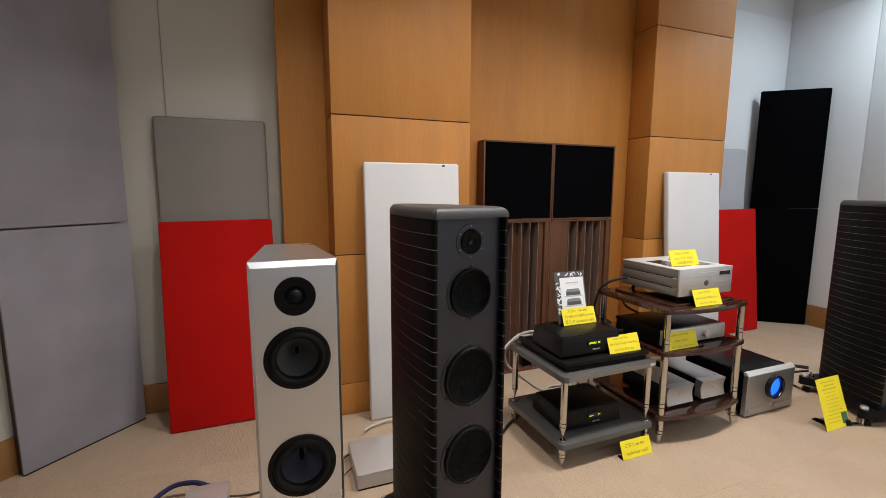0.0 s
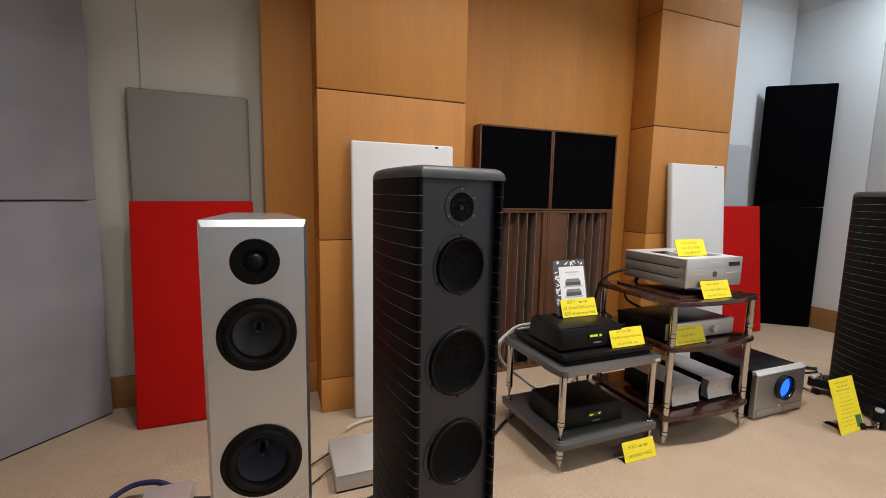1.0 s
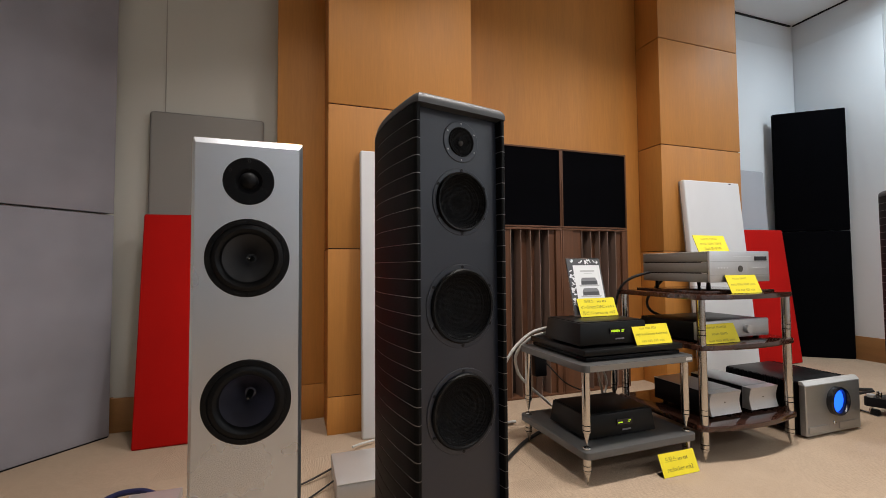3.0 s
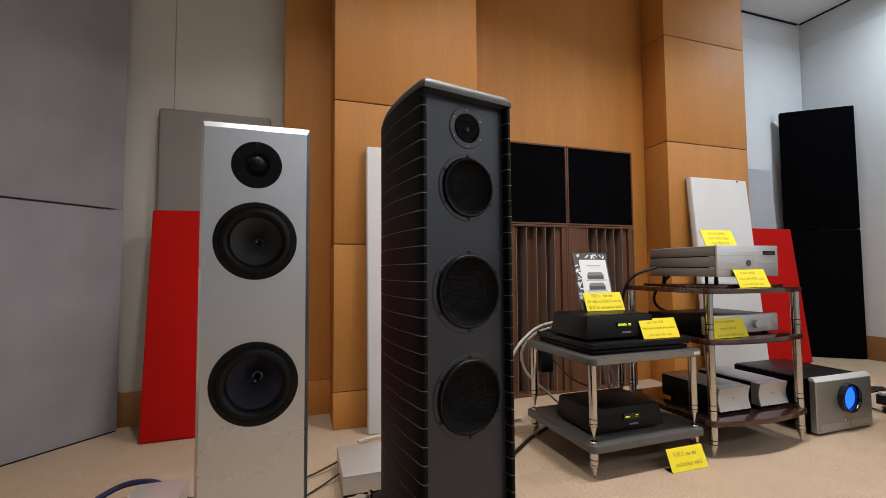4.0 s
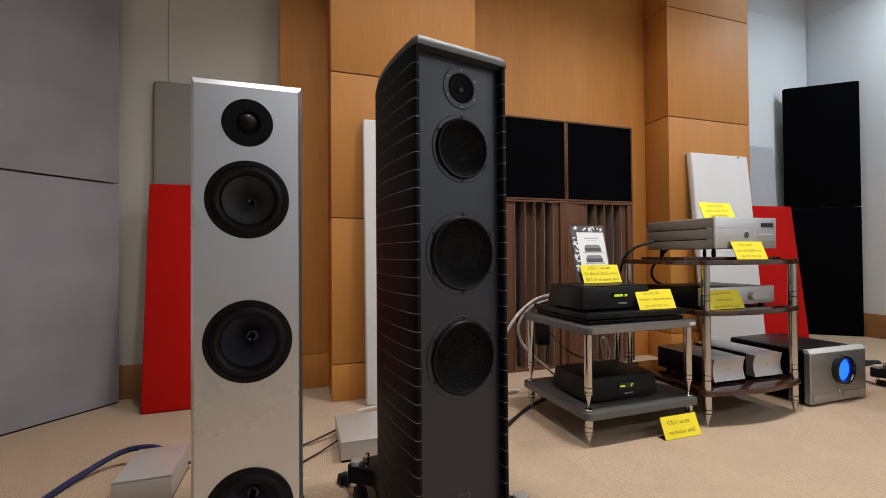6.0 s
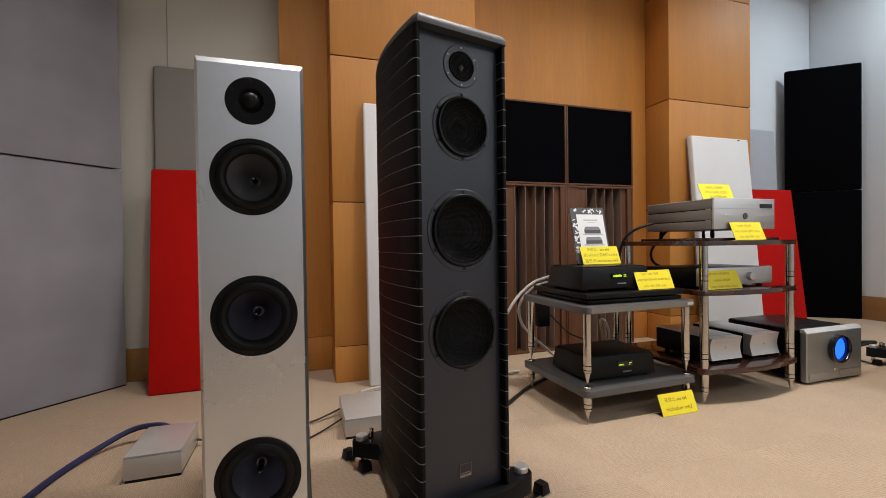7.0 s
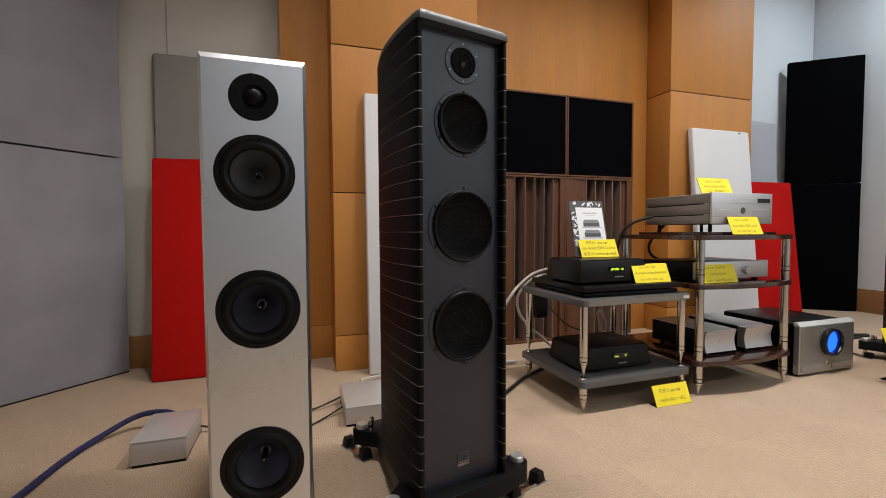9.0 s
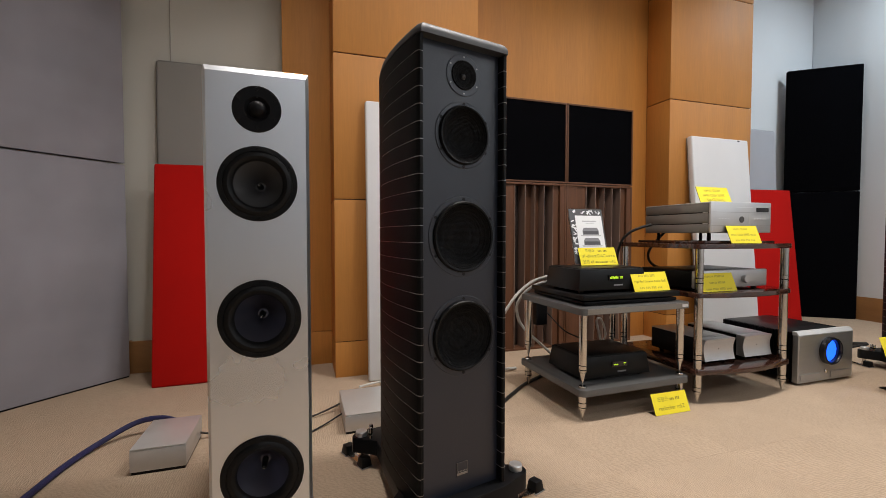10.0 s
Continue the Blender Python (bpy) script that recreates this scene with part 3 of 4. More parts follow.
def ribbed_speaker(m, label):
    s = thing("floorstanding_speaker", m, label, "loudspeaker", "pair of ribbed speakers")
    z0, count = 0.1056, RIBS
    pitch = 0.0447
    bm = bmesh.new()
    prism(bm, body_outline(), 0, pitch - 0.0014)
    rims = [e for e in bm.edges if abs(e.verts[0].co.z - e.verts[1].co.z) < 1e-6 and min(e.verts[0].co.y, e.verts[1].co.y) > 0.002]
    bmesh.ops.bevel(bm, geom=rims, offset=0.0010, segments=1, profile=0.5, affect="EDGES")
    rib = as_mesh("rib", bm, RIB)
    bm = bmesh.new()
    prism(bm, body_outline(0.0008, taper=0.0019), 0, 0.0018)
    shim = as_mesh("shim", bm, SHIM)
    for k in range(count):
        r = part("rib", rib, RIB, s)
        r.location = (0, 0, z0 + k * pitch)
        if k < count - 1:
            q = part("shim", shim, SHIM, s)
            q.location = (0, 0, z0 + k * pitch + pitch - 0.0016)
    zt = z0 + count * pitch
    bm = bmesh.new()
    # widely rounded cap, lofted from shrinking outlines
    edge, radius, rings = body_outline(0.0004, -0.007), 0.028, []
    steps = [(0.0, zt)] + [(radius * (1 - math.cos(k * math.pi / 14)), zt + 0.034 - radius + radius * math.sin(k * math.pi / 14)) for k in range(8)]
    for i, z in steps:
        rings.append([bm.verts.new((x * (1 - i / 0.1475), -0.007 + i + (v + 0.007) * (0.492 - 2 * i) / 0.492, z)) for x, v in edge])
    bm.faces.new(rings[0][::-1]), bm.faces.new(rings[-1])
    for a, c in zip(rings, rings[1:]):
        for k in range(len(a)):
            bm.faces.new((a[k], a[(k + 1) % len(a)], c[(k + 1) % len(a)], c[k]))
    bmesh.ops.recalc_face_normals(bm, faces=bm.faces)
    part("top_cap", bm, CAP, s, "rounded gunmetal top cap")
    bm = bmesh.new()
    holed_plate(bm, -0.1299, 0.1299, 0.024, ((1.215, zt), (0.98, 1.215), (0.695, 0.98), (z0, 0.695)),
                ((DX, 1.282, 0.048), (DX, 1.117, 0.081), (DX, 0.835, 0.101), (DX, 0.556, 0.101)), 0.05)
    part("baffle", bm, BAFFLE, s, "blue-black front baffle")
    y = 0.024
    t = part("tweeter", turned([(0.057, -0.002), (0.057, 0.0015), (0.0555, 0.0025), (0.041, 0.0025), (0.039, -0.006), (0, -0.006)], (DX, y, 1.282), "-y", 48), BAFFLE, s)
    part("grille", turned([(0.041, 0.003), (0.0395, 0.006), (0.034, 0.0035), (0.022, -0.001), (0.011, -0.003), (0, -0.0035)], (DX, y, 1.282), "-y", 36), MESH_GRILLE, t)
    part("dome", turned([(0.008, -0.003), (0.007, 0.002), (0.004, 0.005), (0, 0.006)], (DX, y, 1.279), "-y", 16), CAP, t)
    for k in range(6):
        a = math.pi / 2 + k * math.pi / 3
        part("screw", turned([(0.0024, 0.001), (0.0024, 0.0030), (0, 0.0034)], (DX + 0.050 * math.cos(a), y, 1.282 + 0.050 * math.sin(a)), "-y", 10), SHIM, t, "small grey screw")
    for z, r in ((1.117, 0.092), (0.835, 0.113), (0.556, 0.113)):
        d = part("woofer", turned([(r, -0.002), (r, 0.0015), (r - 0.0015, 0.0025), (r * 0.885, 0.0025), (r * 0.88, -0.03), (0, -0.03)], (DX, y, z), "-y", 56), BAFFLE, s)
        part("surround", turned([(r * 0.885, 0.001), (r * 0.88, 0.008), (r * 0.85, 0.012), (r * 0.81, 0.011), (r * 0.785, 0.005), (r * 0.77, -0.004)], (DX, y, z), "-y", 56), RUBBER, d)
        part("grille", turned([(r * 0.80, 0.006), (r * 0.78, 0.007), (r * 0.72, 0.000), (r * 0.55, -0.011), (r * 0.32, -0.018), (0, -0.021)], (DX, y, z), "-y", 56), MESH_GRILLE, d)
        for k in range(6):
            a = math.pi / 2 + k * math.pi / 3
            part("screw", turned([(0.0045, 0.001), (0.0045, 0.0034), (0.003, 0.0038), (0, 0.0026)], (DX + r * 0.93 * math.cos(a), y, z + r * 0.93 * math.sin(a)), "-y", 12), RUBBER, d)
    # small badge: a square outline over a bar
    b = part("badge", boxed(-0.013, 0.0228, 0.156, 0.024, 0.0242, 0.193), BAFFLE, s)
    for x0, a0, x1, a1 in ((-0.013, 0.156, 0.024, 0.1625), (-0.013, 0.1922, 0.024, 0.193), (-0.013, 0.1625, -0.0122, 0.1922), (0.0232, 0.1625, 0.024, 0.1922)):
        part("badge_line", boxed(x0, 0.0222, a0, x1, 0.0228, a1), SHIM, b)
    for k in range(6):
        part("badge_bar", boxed(-0.009 + 0.0052 * k, 0.0222, 0.1655, -0.0055 + 0.0052 * k, 0.0228, 0.1685), SHIM, b)
    # outrigger plinth with swivelling feet
    spots = ((0.213, 0.034, 9), (0.120, 0.500, 81), (-0.120, 0.500, -81), (-0.211, 0.034, -9))
    ring = []
    for k, (cx, cy, _) in enumerate(spots):
        for q in range(7):
            a = radians((-85, 0, 75, 160)[k] + q * 105 / 6)
            ring.append((cx + 0.033 * math.cos(a), cy + 0.033 * math.sin(a)))
        ring += (((0.150, 0.12), (0.088, 0.43)), ((0.05, 0.535), (-0.05, 0.535)), ((-0.088, 0.43), (-0.150, 0.12)), ((-0.13, -0.020), (0.13, -0.020)))[k]
    bm = bmesh.new()
    prism(bm, ring, 0.052, 0.1056, 0.003, 2)
    part("plinth", bm, BLACK_SATIN, s, "black outrigger plinth")
    for fx, fy, turn in spots:
        f = part("foot", turned([(0.012, 0.004), (0.012, 0.03), (0.009, 0.032), (0.009, 0.053), (0, 0.053)], (0, 0, 0), "z", 20), CHROME, s, "polished height adjuster")
        f.location = (fx, fy, 0)
        f.rotation_euler = (0, 0, radians(turn))
        out = math.copysign(0.040, fx)
        part("knob", turned([(0.009, 0.101), (0.021, 0.107), (0.021, 0.121), (0.019, 0.124), (0, 0.124)], (0, 0, 0), "z", 24), ALU, f, "polished round knob")
        part("bar", boxed(out - 0.068, -0.016, 0.004, out + 0.068, 0.016, 0.009, 0.002), CHROME, f, "polished steel bar")
        part("set_screw", turned([(0.0045, 0.104), (0.0045, 0.112), (0.003, 0.1135), (0, 0.1135)], (-0.6 * out, 0.026, 0), "z", 12), CHROME, f)
        for e in (-1, 1):
            bm = bmesh.new()
            w = 0.021
            low = [bm.verts.new((out + e * 0.060 + a * w, b * w, 0.0)) for a, b in ((-1, -1), (1, -1), (1, 1), (-1, 1))]
            hi = [bm.verts.new((out + e * 0.060 + a * w * 0.72, b * w * 0.8, 0.036)) for a, b in ((-1, -1), (1, -1), (1, 1), (-1, 1))]
            bm.faces.new(low[::-1]), bm.faces.new(hi)
            for i in range(4):
                bm.faces.new((low[i], low[(i + 1) % 4], hi[(i + 1) % 4], hi[i]))
            bmesh.ops.bevel(bm, geom=list(bm.edges), offset=0.003, segments=2, profile=0.5, affect="EDGES")
            part("rubber_pad", bm, RUBBER, f)
            part("pad_plate", boxed(out + e * 0.060 - 0.024, -0.023, 0.001, out + e * 0.060 + 0.024, 0.023, 0.004, 0.001), SHIM, f)
    for px, py in ((-0.100, 0.462), (-0.088, 0.486), (0.100, 0.462), (0.088, 0.486)):
        post = part("binding_post", turned([(0.0065, 0.1056), (0.0065, 0.118), (0.0045, 0.119), (0.0045, 0.126), (0.0075, 0.127), (0.0075, 0.142), (0.005, 0.145), (0, 0.145)], (px, py, 0), "z", 14), CHROME, s)
        part("insulator", turned([(0.0078, 0.120), (0.0078, 0.125)], (px, py, 0), "z", 14), BLACK_SATIN, post)
    return s


ribbed_speaker(pose(0.596, 1.235, 0, 0, 0, 13), "tall black ribbed speaker with blue-black baffle on outrigger feet")
ribbed_speaker(pose(3.585, 1.365, 0, 0, 0, -13), "tall black ribbed speaker turned inwards, beside the power amplifier")


# ---- racks ----
def rounded_rect(x0, y0, x1, y1, r, bow=0.0, k=5):
    pts = []
    for cx, cy, a0 in ((x1 - r, y0 + r, -90), (x1 - r, y1 - r, 0), (x0 + r, y1 - r, 90), (x0 + r, y0 + r, 180)):
        for i in range(k + 1):
            a = radians(a0 + 90 * i / k)
            pts.append((cx + r * math.cos(a), cy + r * math.sin(a)))
    if bow:
        for i in range(1, 12):
            u = i / 12
            pts.append((x0 + r + (x1 - x0 - 2 * r) * u, y0 - bow * math.sin(math.pi * u)))
    return pts


def spiked_leg(parent, x, y, z0, z1, cone, r=0.018):
    """Polished post that ends in a cone."""
    leg = part("leg", turned([(0.001, z0), (r * 0.75, z0 + cone), (r * 0.95, z0 + cone + 0.003), (r, z0 + cone + 0.006), (r, z1)], (x, y, 0), "z", 24), CHROME, parent)
    for zz in (z0 + cone + 0.012, z0 + cone + 0.032):
        part("groove", turned([(r + 0.0004, zz), (r + 0.0004, zz + 0.003)], (x, y, 0), "z", 24), BLACK_SATIN, leg)
    return leg


rack = thing("equipment_rack", pose(1.330, 1.718, 0, 0, 0, 1.0), "low two-tier rack with grey shelves and polished spiked legs", "rack")
bm = bmesh.new()
prism(bm, rounded_rect(0, 0, 0.637, 0.55, 0.03), 0.484, 0.514, 0.003, 2)
part("shelf", bm, GREY_SHELF, rack)
part("edge_strip", boxed(0.03, -0.0015, 0.486, 0.607, 0.0, 0.511), TAUPE_EDGE_SIDE_SHADE, rack)
bm = bmesh.new()
prism(bm, rounded_rect(0, 0, 0.637, 0.55, 0.03), 0.119, 0.149, 0.003, 2)
part("shelf", bm, GREY_SHELF, rack)
part("maker_plate", boxed(0.575, -0.003, 0.493, 0.610, -0.0015, 0.506), ALU_MATT, rack)
for x in (0.033, 0.603):
    for y in (0.035, 0.510):
        spiked_leg(rack, x, y, 0.0, 0.119, 0.05)
        spiked_leg(rack, x, y, 0.160, 0.484, 0.06)
        part("spike_cup", turned([(0.018, 0.149), (0.018, 0.157), (0.015, 0.160), (0, 0.160)], (x, y, 0), "z", 24), CHROME, rack)

rack = thing("equipment_rack", pose(1.985, 1.715, 0), "three-tier rack with glossy striped ebony shelves and steel posts", "rack")
for z in (0.150, 0.530, 0.771):
    bm = bmesh.new()
    prism(bm, rounded_rect(0.008, 0.0, 0.667, 0.58, 0.03, bow=0.040), z, z + 0.024, 0.003, 2)
    part("shelf", bm, EBONY, rack, "striped ebony shelf")
for x in (0.043, 0.640):
    for y in (0.03, 0.545):
        spiked_leg(rack, x, y, 0.0, 0.150, 0.05, 0.0195)
        for z0, z1 in ((0.174, 0.530), (0.554, 0.771)):
            leg = part("leg", turned([(0.0195, z0), (0.0195, z1)], (x, y, 0), "z", 24), CHROME, rack)
            part("groove", turned([(0.0199, z0 + 0.045), (0.0199, z0 + 0.049)], (x, y, 0), "z", 24), BLACK_SATIN, leg)
            part("groove", turned([(0.0199, z0 + 0.070), (0.0199, z0 + 0.073)], (x, y, 0), "z", 24), BLACK_SATIN, leg)


# ---- equipment ----
def feet(parent, w, d, h=0.012, r=0.014, mat=None):
    for x in (0.04, w - 0.04):
        for y in (0.04, d - 0.04):
            part("foot", turned([(r, 0), (r, h), (0, h)], (x, y, 0), "z", 20), mat or RUBBER, parent)


def frustum(w, d, z0, z1, inset, bevel=0.004):
    bm = bmesh.new()
    low = [bm.verts.new(p) for p in ((0, 0, z0), (w, 0, z0), (w, d, z0), (0, d, z0))]
    i = inset
    top = [bm.verts.new(p) for p in ((i, i, z1), (w - i, i, z1), (w - i, d - i, z1), (i, d - i, z1))]
    bm.faces.new(low[::-1]), bm.faces.new(top)
    for k in range(4):
        bm.faces.new((low[k], low[(k + 1) % 4], top[(k + 1) % 4], top[k]))
    bmesh.ops.bevel(bm, geom=list(bm.edges), offset=bevel, segments=2, profile=0.5, affect="EDGES")
    return bm


platform = thing("isolation_platform", pose(1.370, 1.765, 0.514), "black isolation platform on the grey rack", "platform")
part("upper_board", boxed(0, 0, 0.026, 0.56, 0.46, 0.052, 0.004), BLACK_ANOD, platform)
part("lower_board", boxed(0.012, 0.008, 0.004, 0.548, 0.452, 0.020, 0.003), BLACK_SATIN, platform)
for x in (0.06, 0.50):
    for y in (0.05, 0.41):
        part("foot", turned([(0.018, 0.0), (0.018, 0.027), (0, 0.027)], (x, y, 0), "z", 20), RUBBER, platform)


def black_unit(m, label, big=1.0, w=0.36, d=0.29):
    u = thing("digital_converter", m, label, "audio component")
    part("body", frustum(w, d, 0.012, 0.112, 0.012), BLACK_ANOD, u)
    part("lid", boxed(0.02, 0.02, 0.112, w - 0.02, d - 0.02, 0.116, 0.0015), BLACK_ANOD, u)
    feet(u, w, d)
    disp = part("display", boxed(w - 0.225, 0.0005, 0.058, w - 0.138, 0.012, 0.083), GLASS_BLACK, u)
    for k in range(7):
        x0 = w - 0.218 + 0.0069 * k * big
        part("digit", boxed(x0, -0.0008, 0.066, x0 + 0.005 * big, 0.0003, 0.066 + (0.011 if k % 3 else 0.009) * big), LCD, disp, "glowing green digit")
    part("digits", boxed(w - 0.160, -0.0008, 0.072, w - 0.146, 0.0003, 0.076), LCD, disp)
    part("digits", boxed(w - 0.160, -0.0008, 0.066, w - 0.160 + 0.014 * big, 0.0003, 0.066 + 0.004 * big), LCD, disp)
    part("maker_mark", boxed(w - 0.194, -0.0004, 0.032, w - 0.146, 0.006, 0.038), PAPER_GREY, u)
    return u


black_unit(pose(1.380, 1.81, 0.566), "black digital converter with green display on isolation platform", w=0.39)
black_unit(pose(1.402, 1.81, 0.149), "black clock unit with green display on lower rack shelf", 0.55, w=0.395)

board = thing("equipment_board", pose(2.085, 1.765, 0.795), "thin dark ebony board under the silver disc player", "board")
part("panel", boxed(0, 0, 0, 0.492, 0.45, 0.0135, 0.002), EBONY, board)

player = thing("disc_player", pose(2.120, 1.766, 0.795), "silver aluminium disc player with grooved sides on ebony rack", "audio component")
part("body", boxed(0.006, 0.012, 0.056, 0.419, 0.43, 0.208, 0.002), BLACK_ANOD, player)
# Pale top and dark sides carry the overhead light in their colour.
part("top_plate", boxed(0.0, 0.012, 0.208, 0.425, 0.43, 0.212, 0.001), ALU_MATT, player, "aluminium top plate, paler for the light from above")
for x0, x1 in ((0.0, 0.0058), (0.4192, 0.425)):
    for z0, z1 in ((0.056, 0.100), (0.105, 0.156), (0.161, 0.207)):
        part("side_panel", boxed(x0, 0.013, z0, x1, 0.43, z1, 0.002), TAUPE_EDGE_SIDE_SHADE, player, "metal side panel, darkened for the weaker light on it")
# Bright slips imitate the highlights at the grooves' front ends.
for z in (0.1005, 0.1565):
    part("groove_highlight", boxed(-0.0006, 0.018, z, 0.004, 0.045, z + 0.004), ALU, player)
part("front_panel", boxed(0, 0, 0.056, 0.425, 0.012, 0.214, 0.003), ALU, player)
part("disc_slot", boxed(0.165, -0.0008, 0.186, 0.290, 0.0002, 0.189), PAPER, player)
part("display", boxed(0.315, -0.001, 0.165, 0.405, 0.0002, 0.187), GLASS_BLACK, player, "black display window")
for x0, z0, x1, z1 in ((0.004, 0.092, 0.421, 0.0935), (0.004, 0.160, 0.421, 0.1615), (0.012, 0.060, 0.0135, 0.208), (0.262, 0.100, 0.270, 0.160)):
    part("fascia_line", boxed(x0, -0.0006, z0, x1, 0.0002, z1), ALU_DARK if x1 - x0 > 0.05 else ALU_MATT, player)
part("centre_emblem", turned([(0.0165, 0), (0.0165, 0.002), (0.0145, 0.003), (0.0135, 0.0018), (0, 0.0018)], (0.212, 0, 0.124), "-y", 28), GREY_SHELF, player, "dark round emblem")
for x in (0.06, 0.08, 0.10, 0.12, 0.305, 0.325, 0.345, 0.365, 0.385):
    part("button", turned([(0.003, 0), (0.003, 0.002), (0, 0.0025)], (x, 0, 0.128), "-y", 12), PAPER, player)
part("top_window", boxed(0.06, 0.08, 0.2125, 0.18, 0.30, 0.2145), GLASS_BLACK, player)
part("top_window", boxed(0.24, 0.08, 0.2125, 0.36, 0.30, 0.2145), GLASS_BLACK, player)
for x in (0.05, 0.375):
    for y in (0.05, 0.38):
        part("foot", turned([(0, 0.0135), (0.007, 0.0135), (0.010, 0.020), (0.010, 0.036), (0.008, 0.056), (0, 0.056)], (x, y, 0), "z", 20), BLACK_SATIN, player)

pre = thing("preamplifier", pose(2.035, 1.775, 0.5545), "slim preamplifier with silver front and round knob", "audio component")
part("body", boxed(0, 0.02, 0.012, 0.505, 0.36, 0.100, 0.004), BLACK_ANOD, pre, "black body")
part("front_panel", boxed(0.0, 0.0, 0.014, 0.505, 0.022, 0.104, 0.006), ALU, pre)
part("knob", turned([(0.021, 0), (0.021, 0.018), (0.019, 0.021), (0, 0.021)], (0.335, 0, 0.056), "-y", 28), ALU, pre)
feet(pre, 0.5, 0.36)


def power_box(x, w):
    b = thing("power_supply", pose(x, 1.772, 0.1745), "small power supply with concave silver front on lowest shelf", "audio component", "twin power supplies")
    bm = bmesh.new()
    n = 8
    rows = []
    for i in range(n + 1):
        z = 0.018 + 0.110 * i / n
        dip = 0.012 * math.sin(math.pi * i / n)
        rows.append([bm.verts.new(p) for p in ((0, dip, z), (w, dip, z), (w, 0.05, z), (0, 0.05, z))])
    for a, c in zip(rows, rows[1:]):
        for k in range(4):
            bm.faces.new((a[k], a[(k + 1) % 4], c[(k + 1) % 4], c[k]))
    bm.faces.new(rows[0][::-1]), bm.faces.new(rows[-1])
    part("front", bm, ALU, b, "concave silver front")
    part("body", boxed(0.003, 0.051, 0.014, w - 0.003, 0.36, 0.126, 0.003), BLACK_SATIN, b)
    part("top_plate", boxed(0.003, 0.051, 0.1265, w - 0.003, 0.36, 0.131, 0.002), ALU, b)
    part("led", turned([(0.003, 0), (0.003, 0.002), (0, 0.002)], (w * 0.5, 0.012, 0.075), "-y", 10), GLASS_BLACK, b)
    feet(b, w, 0.36, 0.016, 0.012)
    return b


power_box(2.112, 0.205)
power_box(2.388, 0.198)

amp = thing("power_amplifier", pose(2.722, 1.752, 0), "silver-fronted power amplifier with round blue meter on carpet", "audio component")
part("body", boxed(0.078, 0.034, 0.022, 0.465, 0.47, 0.290, 0.003), BLACK_ANOD, amp, "black steel body")
part("front_panel", boxed(0.044, 0, 0.012, 0.502, 0.034, 0.282, 0.004, 1), ALU_DARK, amp, "thick brushed silver front")
# Chamfer gets a paler metal than the front to imitate reflected ceiling light.
bm = bmesh.new()
prism(bm, [(0, 0.2825), (0.034, 0.2825), (0.034, 0.301), (0.015, 0.301)], 0.044, 0.502)
bm.transform(Matrix(((0, 0, 1, 0), (1, 0, 0, 0), (0, 1, 0, 0), (0, 0, 0, 1))))
bmesh.ops.recalc_face_normals(bm, faces=bm.faces)
part("top_chamfer", bm, ALU_MATT, amp, "top chamfer in paler metal, standing for ceiling reflections")
part("front_ledge", boxed(0.060, -0.004, 0.026, 0.225, 0.0, 0.064, 0.0035, 1), ALU_DARK, amp)
part("front_ledge", boxed(0.310, -0.004, 0.026, 0.486, 0.0, 0.064, 0.0035, 1), ALU_DARK, amp)
ring = part("meter", turned([(0.078, 0), (0.078, 0.024), (0.074, 0.030), (0.068, 0.030), (0.064, 0.022), (0.062, 0.002), (0, 0.002)], (0.288, 0, 0.183), "-y", 48), GLASS_BLACK, amp, "black meter ring")
part("meter_face", turned([(0.0615, 0.003), (0.0615, 0.004), (0, 0.004)], (0.288, 0, 0.183), "-y", 48), BLUE_METER, ring, "glowing blue meter face")
part("power_button", turned([(0.011, 0), (0.011, 0.005), (0.008, 0.007), (0, 0.006)], (0.268, 0, 0.066), "-y", 24), CHROME, amp)
for k in range(26):
    y = 0.035 + k * 0.0165
    part("heat_sink_fin", boxed(0.046, y, 0.025, 0.078, y + 0.004, 0.290), BLACK_SATIN, amp)
    part("heat_sink_fin", boxed(0.465, y, 0.025, 0.498, y + 0.004, 0.290), BLACK_SATIN, amp)
for x in (0.10, 0.44):
    for y in (0.06, 0.42):
        part("foot", turned([(0.02, 0), (0.02, 0.022), (0, 0.022)], (x, y, 0), "z", 20), RUBBER, amp)

def crossover_box(x, y, w, d, h, label):
    """Flat metal box with a bevelled lid on a dark recessed underside."""
    u = thing("crossover_box", pose(x, y, 0), label, "audio component", "silver crossover boxes")
    part("body", boxed(0, 0, 0.010, w, d, h - 0.007, 0.002), BOX_METAL, u)
    part("lid", boxed(0, 0, h - 0.0065, w, d, h, 0.003), BOX_METAL, u)
    part("underside", boxed(0.004, 0.004, 0.0, w - 0.004, d - 0.004, 0.010), RUBBER, u)
    return u


crossover_box(0.331, 1.945, 0.40, 0.305, 0.083, "flat silver metal box on carpet behind the black speaker")
crossover_box(-0.412, 1.862, 0.174, 0.258, 0.092, "small brushed silver metal box on carpet")


